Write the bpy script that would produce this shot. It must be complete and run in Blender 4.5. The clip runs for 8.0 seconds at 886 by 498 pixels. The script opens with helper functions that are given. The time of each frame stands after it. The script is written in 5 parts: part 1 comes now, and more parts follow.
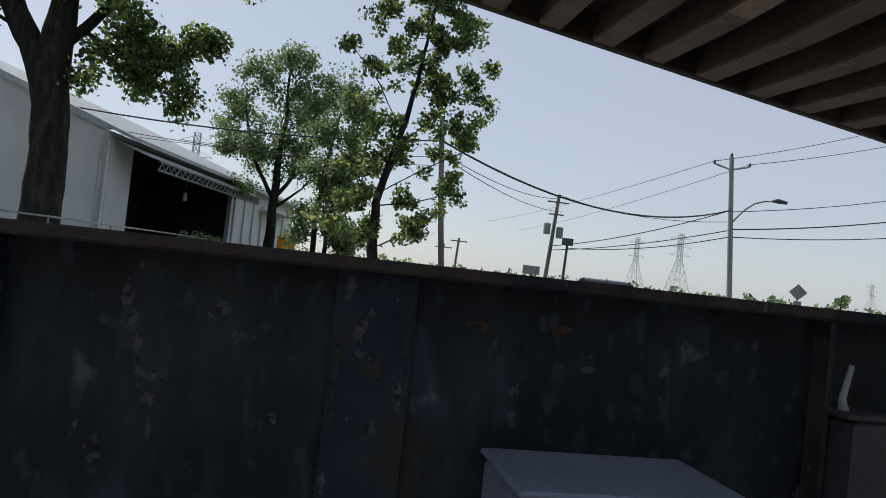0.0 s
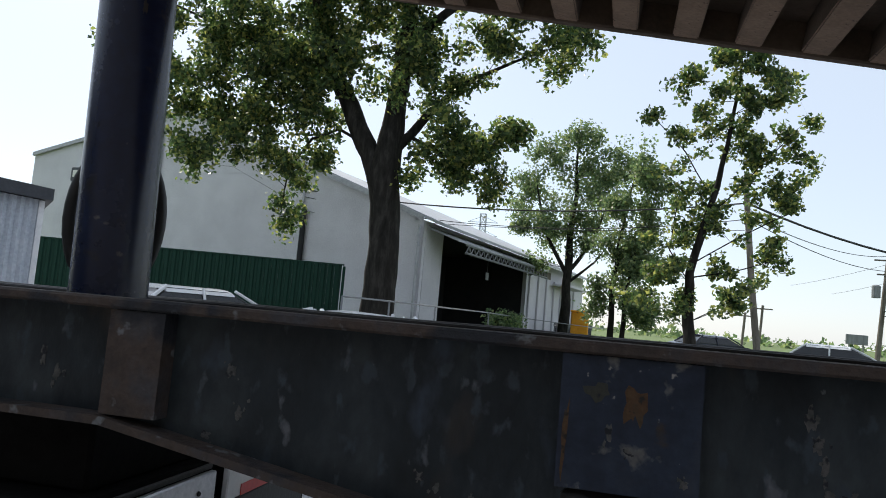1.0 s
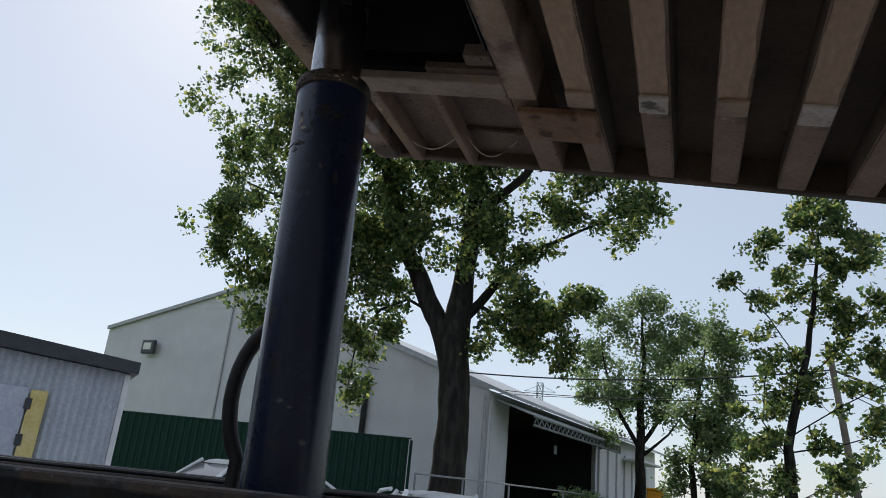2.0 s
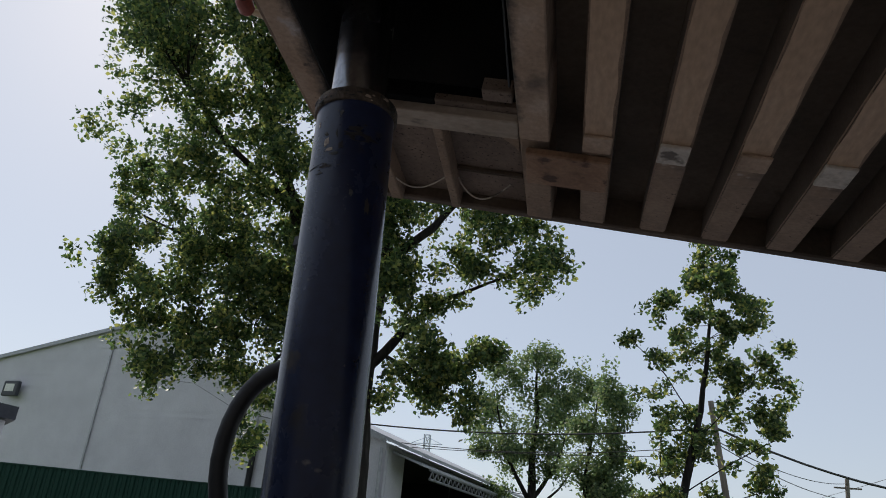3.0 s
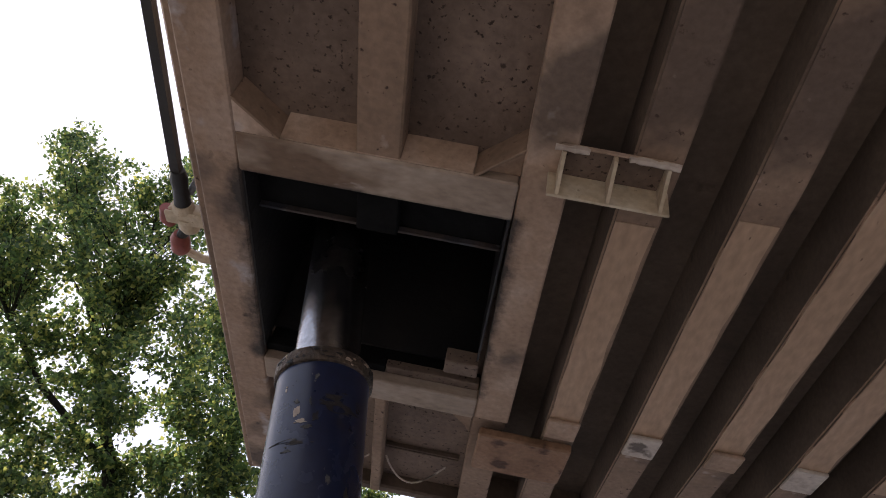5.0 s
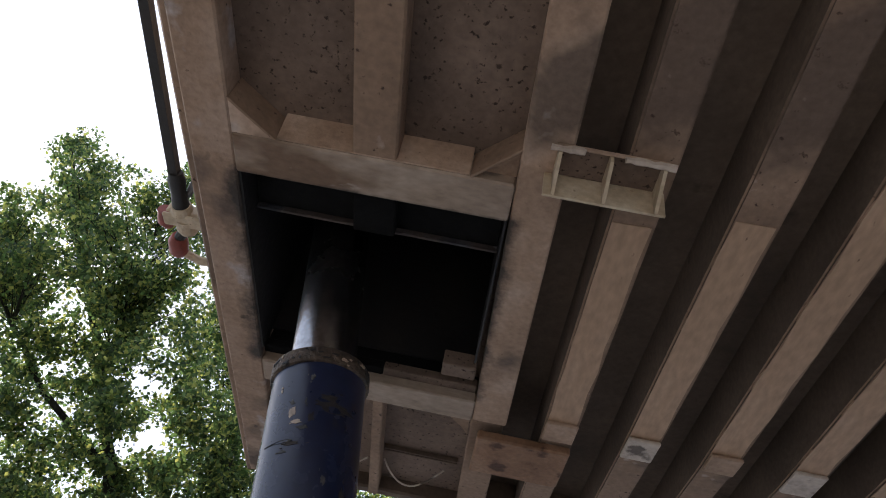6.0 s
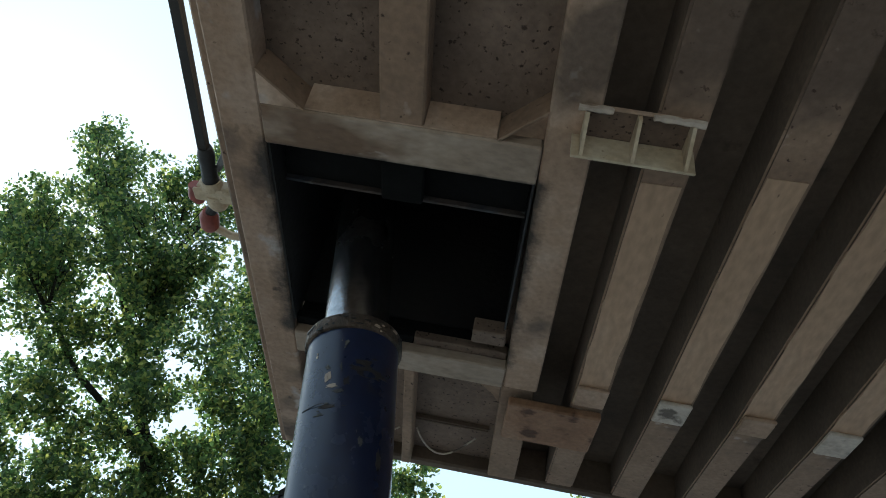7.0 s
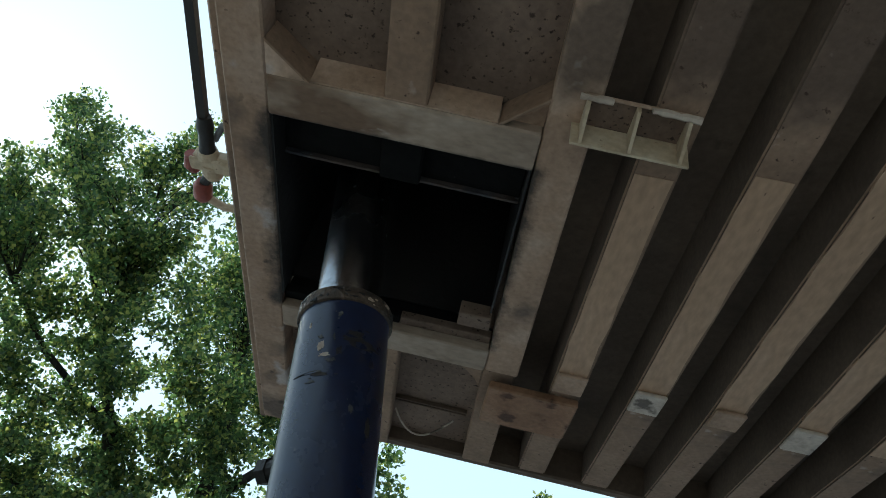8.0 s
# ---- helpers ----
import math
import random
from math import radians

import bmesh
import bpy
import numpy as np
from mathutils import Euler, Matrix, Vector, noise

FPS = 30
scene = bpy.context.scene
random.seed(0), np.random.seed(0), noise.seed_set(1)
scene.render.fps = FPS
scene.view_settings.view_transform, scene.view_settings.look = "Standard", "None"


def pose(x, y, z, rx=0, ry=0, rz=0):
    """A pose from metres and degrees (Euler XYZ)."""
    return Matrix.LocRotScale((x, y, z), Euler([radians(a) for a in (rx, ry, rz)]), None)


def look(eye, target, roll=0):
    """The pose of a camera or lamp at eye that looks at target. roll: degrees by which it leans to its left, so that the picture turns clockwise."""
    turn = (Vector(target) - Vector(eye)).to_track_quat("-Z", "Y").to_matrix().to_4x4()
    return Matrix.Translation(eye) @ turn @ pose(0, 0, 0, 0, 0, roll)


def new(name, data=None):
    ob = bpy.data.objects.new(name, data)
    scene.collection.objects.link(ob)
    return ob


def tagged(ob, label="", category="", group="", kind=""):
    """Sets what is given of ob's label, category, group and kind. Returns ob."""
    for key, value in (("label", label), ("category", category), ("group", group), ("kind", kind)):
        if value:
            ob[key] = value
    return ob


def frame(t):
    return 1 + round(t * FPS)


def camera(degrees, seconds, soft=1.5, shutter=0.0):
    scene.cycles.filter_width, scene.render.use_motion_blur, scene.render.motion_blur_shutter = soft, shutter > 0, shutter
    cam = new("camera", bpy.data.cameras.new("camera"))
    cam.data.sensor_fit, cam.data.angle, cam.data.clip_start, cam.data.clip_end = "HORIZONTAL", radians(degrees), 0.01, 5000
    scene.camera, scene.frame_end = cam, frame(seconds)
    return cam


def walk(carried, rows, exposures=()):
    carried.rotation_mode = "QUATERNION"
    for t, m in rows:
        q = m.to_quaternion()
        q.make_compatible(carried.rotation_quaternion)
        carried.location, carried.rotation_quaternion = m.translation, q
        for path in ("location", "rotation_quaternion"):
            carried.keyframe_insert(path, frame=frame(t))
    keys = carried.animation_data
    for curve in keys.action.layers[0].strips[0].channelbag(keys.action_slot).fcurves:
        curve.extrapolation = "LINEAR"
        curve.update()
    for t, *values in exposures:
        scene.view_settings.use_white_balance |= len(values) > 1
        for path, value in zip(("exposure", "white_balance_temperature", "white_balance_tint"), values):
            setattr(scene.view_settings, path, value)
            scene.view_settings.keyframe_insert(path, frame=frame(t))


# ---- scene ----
cam = camera(64.14, 8.0, soft=0.95)
PATH = [
    (0.0, 0.735, -1.278, 1.275, 91.63, -6.22, -10.56),
    (0.2, 0.610, -1.300, 1.277, 91.00, -5.30, -2.70),
    (0.5, 0.461, -1.333, 1.281, 90.06, -4.21, 3.60),
    (0.8, 0.215, -1.372, 1.296, 92.30, -4.70, 9.30),
    (1.0, 0.053, -1.392, 1.307, 95.18, -5.01, 12.07),
    (1.2, -0.060, -1.376, 1.314, 98.45, -5.02, 15.75),
    (1.5, -0.221, -1.343, 1.324, 100.43, -5.02, 17.54),
    (1.7, -0.305, -1.322, 1.326, 104.10, -5.00, 17.90),
    (2.8, -0.768, -1.207, 1.338, 112.10, -4.85, 8.60),
    (3.0, -0.861, -1.184, 1.341, 113.13, -4.83, 7.36),
    (3.5, -1.001, -1.092, 1.329, 117.64, -3.64, 6.37),
    (4.0, -1.115, -1.025, 1.353, 122.11, -2.73, -2.83),
    (4.5, -1.255, -0.962, 1.430, 131.77, -1.89, -4.00),
    (5.0, -1.268, -0.973, 1.493, 135.06, -1.24, -5.75),
    (5.2, -1.268, -0.973, 1.493, 134.55, -1.25, -5.90),
    (6.3, -1.247, -0.963, 1.482, 135.75, -1.60, -5.20),
    (6.5, -1.245, -0.962, 1.479, 135.15, -1.63, -3.88),
    (7.0, -1.266, -0.948, 1.454, 133.79, -1.70, -3.34),
    (7.5, -1.257, -0.935, 1.440, 132.76, -2.00, -2.94),
    (8.0, -1.312, -0.944, 1.399, 133.49, -2.63, -6.97),
]
walk(cam, [(t, pose(x, y, z, rx, ry, rz)) for t, x, y, z, rx, ry, rz in PATH],
     exposures=[(0.0, -0.62, 6700, 9), (0.5, -0.42, 6750, 8), (1.0, -0.04, 6800, 8), (1.5, -0.25, 6600, 8), (3.0, -0.6, 6750, 10), (3.5, -0.65, 6850, 11),
                (4.0, -0.45, 7100, 12), (4.5, 0.0, 7100, 14), (5.0, 0.47, 7200, 20), (6.5, 0.56, 6500, 3), (7.0, 0.32, 6200, -7), (8.0, 0.28, 6150, -9)])

# ---- light: hazy morning sun ahead and to the front of the trailer ----
SUN_DIR = Vector((-0.5, 0.6, 0.64)).normalized()
world = bpy.data.worlds.new("world")
scene.world = world
world.use_nodes = True
wn = world.node_tree.nodes
sky = wn.new("ShaderNodeTexSky")
sky.sky_type = "NISHITA"
sky.sun_disc = False
sky.sun_elevation = math.asin(SUN_DIR.z)
sky.sun_rotation = math.atan2(SUN_DIR.x, SUN_DIR.y)
sky.air_density, sky.dust_density, sky.ozone_density = 1.0, 0.6, 1.2
wn["Background"].inputs["Strength"].default_value = 0.16
haze = wn.new("ShaderNodeMixRGB")
haze.inputs[0].default_value = 0.66
haze.inputs[2].default_value = (5.4, 6.05, 7.25, 1)
world.node_tree.links.new(sky.outputs[0], haze.inputs[1])
world.node_tree.links.new(haze.outputs[0], wn["Background"].inputs[0])
sun = new("sun", bpy.data.lights.new("sun", "SUN"))
sun.data.energy, sun.data.angle, sun.data.color = 5.0, radians(0.6), (1.0, 0.94, 0.85)
sun.matrix_world = look(SUN_DIR * 60, (0, 0, 0))


# ---- materials ----
def material(name, tones, rough=0.6, metal=0.0, scale=6.0, bump=0.15, fine=60.0, spots=None, streak=(1, 1, 1), spec=0.5):
    """Painted or natural surface: tones mixed by coarse noise, fine grain in bump and roughness, optional spots (colour, scale, limit)."""
    m = bpy.data.materials.new(name)
    m.use_nodes = True
    nt = m.node_tree
    b = nt.nodes["Principled BSDF"]
    tc = nt.nodes.new("ShaderNodeTexCoord")
    mp = nt.nodes.new("ShaderNodeMapping")
    mp.inputs["Scale"].default_value = streak
    nt.links.new(tc.outputs["Object"], mp.inputs[0])
    n1 = nt.nodes.new("ShaderNodeTexNoise")
    n1.inputs["Scale"].default_value, n1.inputs["Detail"].default_value, n1.inputs["Roughness"].default_value = scale, 6, 0.62
    nt.links.new(mp.outputs[0], n1.inputs["Vector"])
    ramp = nt.nodes.new("ShaderNodeValToRGB")
    while len(ramp.color_ramp.elements) < len(tones):
        ramp.color_ramp.elements.new(0.5)
    for i, (e, c) in enumerate(zip(ramp.color_ramp.elements, tones)):
        e.position = 0.3 + 0.4 * i / max(1, len(tones) - 1)
        e.color = (*c, 1)
    nt.links.new(n1.outputs["Fac"], ramp.inputs[0])
    col = ramp.outputs[0]
    n2 = nt.nodes.new("ShaderNodeTexNoise")
    n2.inputs["Scale"].default_value, n2.inputs["Detail"].default_value = fine, 4
    nt.links.new(mp.outputs[0], n2.inputs["Vector"])
    for sc, ss, lim in (spots or []):
        n3 = nt.nodes.new("ShaderNodeTexNoise")
        n3.inputs["Scale"].default_value, n3.inputs["Detail"].default_value = ss, 5
        nt.links.new(mp.outputs[0], n3.inputs["Vector"])
        r3 = nt.nodes.new("ShaderNodeMapRange")
        r3.inputs[1].default_value, r3.inputs[2].default_value = lim, lim + 0.07
        nt.links.new(n3.outputs["Fac"], r3.inputs[0])
        mx = nt.nodes.new("ShaderNodeMixRGB")
        mx.inputs[2].default_value = (*sc, 1)
        nt.links.new(r3.outputs[0], mx.inputs[0])
        nt.links.new(col, mx.inputs[1])
        col = mx.outputs[0]
    mg = nt.nodes.new("ShaderNodeMixRGB")
    mg.blend_type = "OVERLAY"
    mg.inputs[0].default_value = 0.35
    nt.links.new(col, mg.inputs[1])
    nt.links.new(n2.outputs["Fac"], mg.inputs[2])
    nt.links.new(mg.outputs[0], b.inputs["Base Color"])
    rr = nt.nodes.new("ShaderNodeMapRange")
    rr.inputs[3].default_value, rr.inputs[4].default_value = max(0.03, rough - 0.13), min(1, rough + 0.13)
    nt.links.new(n1.outputs["Fac"], rr.inputs[0])
    nt.links.new(rr.outputs[0], b.inputs["Roughness"])
    b.inputs["Metallic"].default_value = metal
    b.inputs["Specular IOR Level"].default_value = spec
    bp = nt.nodes.new("ShaderNodeBump")
    bp.inputs["Strength"].default_value, bp.inputs["Distance"].default_value = bump, 0.01
    nt.links.new(n2.outputs["Fac"], bp.inputs["Height"])
    nt.links.new(bp.outputs[0], b.inputs["Normal"])
    return m


def leaf_material(name, dark, light, yellow):
    m = bpy.data.materials.new(name)
    m.use_nodes = True
    nt = m.node_tree
    b = nt.nodes["Principled BSDF"]
    g = nt.nodes.new("ShaderNodeNewGeometry")
    r = nt.nodes.new("ShaderNodeValToRGB")
    r.color_ramp.elements[0].color, r.color_ramp.elements[1].color = (*dark, 1), (*yellow, 1)
    e = r.color_ramp.elements.new(0.62)
    e.color = (*light, 1)
    nt.links.new(g.outputs["Random Per Island"], r.inputs[0])
    nt.links.new(r.outputs[0], b.inputs["Base Color"])
    b.inputs["Roughness"].default_value = 0.45
    tr = nt.nodes.new("ShaderNodeBsdfTranslucent")
    hs = nt.nodes.new("ShaderNodeHueSaturation")
    hs.inputs["Value"].default_value, hs.inputs["Saturation"].default_value = 2.8, 1.02
    nt.links.new(r.outputs[0], hs.inputs["Color"])
    nt.links.new(hs.outputs[0], tr.inputs[0])
    mx = nt.nodes.new("ShaderNodeMixShader")
    mx.inputs[0].default_value = 0.52
    nt.links.new(b.outputs[0], mx.inputs[1])
    nt.links.new(tr.outputs[0], mx.inputs[2])
    nt.links.new(mx.outputs[0], nt.nodes["Material Output"].inputs[0])
    return m


M = {}
M["rail"] = material("rail_paint", [(0.004352, 0.006775, 0.009522), (0.01668, 0.02334, 0.02937), (0.04643, 0.05721, 0.06351)], 0.6, 0.0, 4.5, 0.5, 40,
                     [((0.03772, 0.03312, 0.03016), 3.5, 0.6), ((0.03772, 0.04969, 0.06351), 22.0, 0.58), ((0.03772, 0.05118, 0.07304), 6.0, 0.6), ((0.1089, 0.1175, 0.135), 15.0, 0.65), ((0.1741, 0.1807, 0.1905), 48.0, 0.75)], streak=(1, 1, 0.55), spec=0.3)
M["rail_rust"] = material("rusty_edge", [(0.02642, 0.02125, 0.02017), (0.06164, 0.04412, 0.03669), (0.04989, 0.05066, 0.0587)], 0.8, 0, 8, 0.5, 70,
                          [((0.01761, 0.01961, 0.02567), 6.0, 0.55), ((0.1467, 0.1552, 0.1651), 20.0, 0.64)])
M["rail_plate"] = material("patched_plate", [(0.01035, 0.0161, 0.0322), (0.02185, 0.0322, 0.0552), (0.046, 0.0529, 0.0667)], 0.55, 0, 6, 0.45, 50,
                           [((0.046, 0.0322, 0.0207), 9.0, 0.62), ((0.04025, 0.04025, 0.0322), 6.0, 0.62), ((0.115, 0.115, 0.115), 17.0, 0.64), ((0.23, 0.2185, 0.207), 50.0, 0.7)], spec=0.3)
M["under"] = material("dusty_steel", [(0.1669, 0.1077, 0.07), (0.2616, 0.1712, 0.116), (0.345, 0.2366, 0.165)], 0.85, 0, 2.6, 0.3, 55,
                      [((0.1335, 0.09063, 0.066), 1.3, 0.57), ((0.05564, 0.03021, 0.02), 42.0, 0.65), ((0.4451, 0.3525, 0.3), 7.0, 0.66)])
M["beam"] = material("stained_beam_steel", [(0.2393, 0.154, 0.102), (0.3951, 0.2668, 0.186), (0.5019, 0.3796, 0.297)], 0.8, 0, 3.4, 0.35, 60,
                     [((0.1558, 0.1088, 0.08), 2.0, 0.56), ((0.06677, 0.05035, 0.043), 7.0, 0.67), ((0.4451, 0.3927, 0.38), 3.4, 0.66), ((0.06677, 0.03222, 0.02), 46.0, 0.7)])
M["sooty"] = material("sooty_beam_steel", [(0.2025, 0.1278, 0.084), (0.3227, 0.2155, 0.149), (0.4073, 0.2981, 0.232)], 0.8, 0, 3.4, 0.35, 60,
                      [((0.1113, 0.07855, 0.06), 2.2, 0.56), ((0.03338, 0.02417, 0.02), 9.0, 0.66), ((0.4006, 0.3424, 0.32), 6.0, 0.62), ((0.05564, 0.0282, 0.018), 40.0, 0.7)])
M["rusty_plate"] = material("rust_tinted_plate", [(0.1669, 0.0856, 0.045), (0.2671, 0.146, 0.085), (0.3338, 0.2115, 0.14)], 0.8, 0, 6.0, 0.35, 60, [((0.0779, 0.03525, 0.02), 9.0, 0.6), ((0.05564, 0.0282, 0.018), 46.0, 0.7)])
M["floor_under"] = material("pitted_floor_plate", [(0.09348, 0.06344, 0.047), (0.1681, 0.1168, 0.087), (0.237, 0.1692, 0.132)], 0.9, 0, 2.2, 0.4, 50,
                            [((0.03338, 0.01813, 0.012), 75.0, 0.615), ((0.05564, 0.03424, 0.024), 30.0, 0.69), ((0.2671, 0.2014, 0.16), 1.7, 0.62)])


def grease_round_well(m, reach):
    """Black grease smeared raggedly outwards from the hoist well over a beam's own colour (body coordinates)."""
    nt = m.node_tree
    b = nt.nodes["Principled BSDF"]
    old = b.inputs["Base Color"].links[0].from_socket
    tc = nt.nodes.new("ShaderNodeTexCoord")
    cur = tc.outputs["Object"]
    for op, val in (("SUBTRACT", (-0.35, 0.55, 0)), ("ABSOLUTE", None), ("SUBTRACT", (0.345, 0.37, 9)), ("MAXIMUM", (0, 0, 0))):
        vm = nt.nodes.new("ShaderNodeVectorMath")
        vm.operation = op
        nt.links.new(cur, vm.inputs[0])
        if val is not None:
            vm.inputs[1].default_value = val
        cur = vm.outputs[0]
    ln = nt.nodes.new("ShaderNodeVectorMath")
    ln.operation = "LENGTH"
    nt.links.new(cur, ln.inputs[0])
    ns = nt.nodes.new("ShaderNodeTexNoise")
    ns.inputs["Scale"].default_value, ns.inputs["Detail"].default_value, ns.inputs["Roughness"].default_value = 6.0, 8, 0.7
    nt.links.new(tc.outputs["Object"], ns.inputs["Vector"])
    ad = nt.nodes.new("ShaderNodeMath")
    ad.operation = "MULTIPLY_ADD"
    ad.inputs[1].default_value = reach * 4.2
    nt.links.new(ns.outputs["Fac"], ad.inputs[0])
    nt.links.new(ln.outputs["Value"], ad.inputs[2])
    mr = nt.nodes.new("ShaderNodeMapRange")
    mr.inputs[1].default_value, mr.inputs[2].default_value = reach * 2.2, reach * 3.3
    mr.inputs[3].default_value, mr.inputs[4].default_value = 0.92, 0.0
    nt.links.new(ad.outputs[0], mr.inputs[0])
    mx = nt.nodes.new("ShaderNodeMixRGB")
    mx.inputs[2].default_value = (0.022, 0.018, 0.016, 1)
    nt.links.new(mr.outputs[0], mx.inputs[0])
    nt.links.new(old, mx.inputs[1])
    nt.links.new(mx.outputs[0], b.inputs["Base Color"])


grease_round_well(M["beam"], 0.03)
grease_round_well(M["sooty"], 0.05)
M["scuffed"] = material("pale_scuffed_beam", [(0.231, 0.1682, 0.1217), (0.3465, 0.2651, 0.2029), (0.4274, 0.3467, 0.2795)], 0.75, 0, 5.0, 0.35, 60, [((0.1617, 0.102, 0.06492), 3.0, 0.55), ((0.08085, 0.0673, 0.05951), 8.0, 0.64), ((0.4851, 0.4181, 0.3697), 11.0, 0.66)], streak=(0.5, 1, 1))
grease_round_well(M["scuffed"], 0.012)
# dirty brown, darkened further to carry the shade of the rib gaps
M["grime_shade"] = material("grime_shade_plate", [(0.0675, 0.04713, 0.03221), (0.1114, 0.078, 0.05522), (0.1604, 0.1137, 0.0813)], 0.9, 0, 2.0, 0.3, 50, [((0.03375, 0.02275, 0.01534), 5.0, 0.7)])
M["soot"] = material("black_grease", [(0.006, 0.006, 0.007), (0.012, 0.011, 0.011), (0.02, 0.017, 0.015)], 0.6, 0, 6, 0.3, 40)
M["cyl"] = material("cylinder_paint", [(0.005, 0.01, 0.034), (0.008, 0.015, 0.047), (0.011, 0.02, 0.058)], 0.27, 0.0, 2.5, 0.03, 40,
                    [((0.017, 0.016, 0.019), 5.0, 0.59), ((0.034, 0.029, 0.029), 9.0, 0.63), ((0.16, 0.15, 0.15), 22.0, 0.72)], spec=0.5)
M["dull"] = material("dull_brown_film", [(0.018, 0.016, 0.017), (0.03, 0.026, 0.025), (0.045, 0.038, 0.034)], 0.6, 0, 14, 0.2, 60, spec=0.3)
M["collar"] = material("dirty_collar", [(0.03, 0.0243, 0.0204), (0.075, 0.054, 0.04), (0.16, 0.118, 0.088)], 0.6, 0.3, 22, 0.9, 90, [((0.012, 0.01, 0.009), 16.0, 0.55), ((0.24, 0.19, 0.15), 34.0, 0.68)])
M["chrome"] = material("oily_inner_stage", [(0.26, 0.265, 0.28), (0.38, 0.385, 0.4), (0.3, 0.29, 0.28)], 0.24, 1.0, 5, 0.06, 70)
M["rubber"] = material("black_rubber", [(0.008, 0.008, 0.009), (0.016, 0.016, 0.017), (0.024, 0.024, 0.024)], 0.55, 0, 9, 0.2, 60)
M["white_paint"] = material("dusty_cream_paint", [(0.38, 0.29, 0.19), (0.5, 0.405, 0.285), (0.6, 0.52, 0.4)], 0.6, 0, 9, 0.2, 60, [((0.12, 0.08, 0.055), 30.0, 0.66)])
M["red_paint"] = material("red_paint", [(0.16, 0.035, 0.025), (0.26, 0.055, 0.04), (0.32, 0.09, 0.06)], 0.5, 0, 9, 0.2, 60)
M["pad"] = material("bare_pad", [(0.34, 0.27, 0.22), (0.5, 0.42, 0.35), (0.6, 0.52, 0.44)], 0.6, 0, 9, 0.2, 60, [((0.12, 0.09, 0.07), 12.0, 0.58)])
M["boxblue"] = material("grey_enamel", [(0.22, 0.26, 0.36), (0.27, 0.31, 0.42), (0.32, 0.36, 0.47)], 0.4, 0, 6, 0.1, 60)
M["grey"] = material("grey_panel", [(0.045, 0.047, 0.05), (0.06, 0.062, 0.066), (0.075, 0.076, 0.08)], 0.5, 0, 6, 0.1, 60)
M["alu"] = material("scuffed_aluminium", [(0.42, 0.43, 0.45), (0.52, 0.53, 0.55), (0.6, 0.6, 0.62)], 0.35, 0.7, 7, 0.1, 70)
M["tape_red"] = material("red_reflective_tape", [(0.5, 0.03, 0.03), (0.6, 0.05, 0.045), (0.65, 0.07, 0.06)], 0.35, 0, 8, 0.05, 60)
M["tape_white"] = material("white_reflective_tape", [(0.65, 0.66, 0.68), (0.75, 0.76, 0.78), (0.8, 0.8, 0.8)], 0.35, 0, 8, 0.05, 60)
M["siding"] = material("white_siding", [(0.52, 0.51, 0.55), (0.58, 0.57, 0.61), (0.64, 0.63, 0.67)], 0.6, 0, 0.6, 0.05, 20)
M["roof"] = material("grey_roof", [(0.3, 0.32, 0.35), (0.38, 0.4, 0.43), (0.44, 0.46, 0.48)], 0.5, 0, 0.8, 0.1, 20)
M["trim"] = material("dark_trim", [(0.03, 0.035, 0.045), (0.045, 0.05, 0.06), (0.06, 0.065, 0.075)], 0.5, 0, 3, 0.1, 30)
M["cream"] = material("cream_trim", [(0.62, 0.6, 0.52), (0.7, 0.68, 0.6), (0.75, 0.73, 0.66)], 0.6, 0, 3, 0.1, 30)
M["greenfence"] = material("green_panel", [(0.0024, 0.024, 0.0144), (0.004, 0.0304, 0.0192), (0.0064, 0.0368, 0.024)], 0.6, 0, 1.5, 0.1, 25, spec=0.2)
M["shedwall"] = material("pale_grey_cladding", [(0.4, 0.44, 0.5), (0.47, 0.51, 0.57), (0.54, 0.57, 0.62)], 0.45, 0, 2, 0.1, 25)
M["doorgrey"] = material("blue_grey_door", [(0.42, 0.46, 0.55), (0.47, 0.51, 0.6), (0.52, 0.56, 0.64)], 0.5, 0, 2, 0.1, 25)
M["yellow"] = material("faded_yellow", [(0.62, 0.5, 0.16), (0.7, 0.58, 0.24), (0.74, 0.64, 0.34)], 0.6, 0, 5, 0.1, 30)
M["orange"] = material("orange_plastic", [(0.75, 0.3, 0.015), (0.85, 0.36, 0.02), (0.9, 0.4, 0.04)], 0.5, 0, 3, 0.1, 30)
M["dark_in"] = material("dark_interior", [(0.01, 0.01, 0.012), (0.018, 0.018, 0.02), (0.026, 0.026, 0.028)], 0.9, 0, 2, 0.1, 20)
M["bark"] = material("poplar_bark", [(0.008, 0.0075, 0.0065), (0.02, 0.0185, 0.016), (0.045, 0.042, 0.037)], 0.95, 0, 7, 1.0, 18, streak=(1, 1, 0.25), spec=0.15)
M["pole"] = material("weathered_pole", [(0.1, 0.085, 0.07), (0.16, 0.14, 0.12), (0.21, 0.19, 0.16)], 0.9, 0, 4, 0.4, 40, streak=(1, 1, 0.2))
M["polegrey"] = material("grey_pole", [(0.15, 0.16, 0.17), (0.21, 0.22, 0.23), (0.26, 0.27, 0.28)], 0.7, 0, 4, 0.2, 40, streak=(1, 1, 0.2))
M["wire"] = material("black_cable", [(0.012, 0.012, 0.013), (0.02, 0.02, 0.022), (0.03, 0.03, 0.03)], 0.6, 0, 5, 0.05, 40)
M["steelgrey"] = material("galvanised_steel", [(0.3, 0.31, 0.33), (0.38, 0.39, 0.41), (0.46, 0.47, 0.49)], 0.5, 0.4, 6, 0.1, 50)
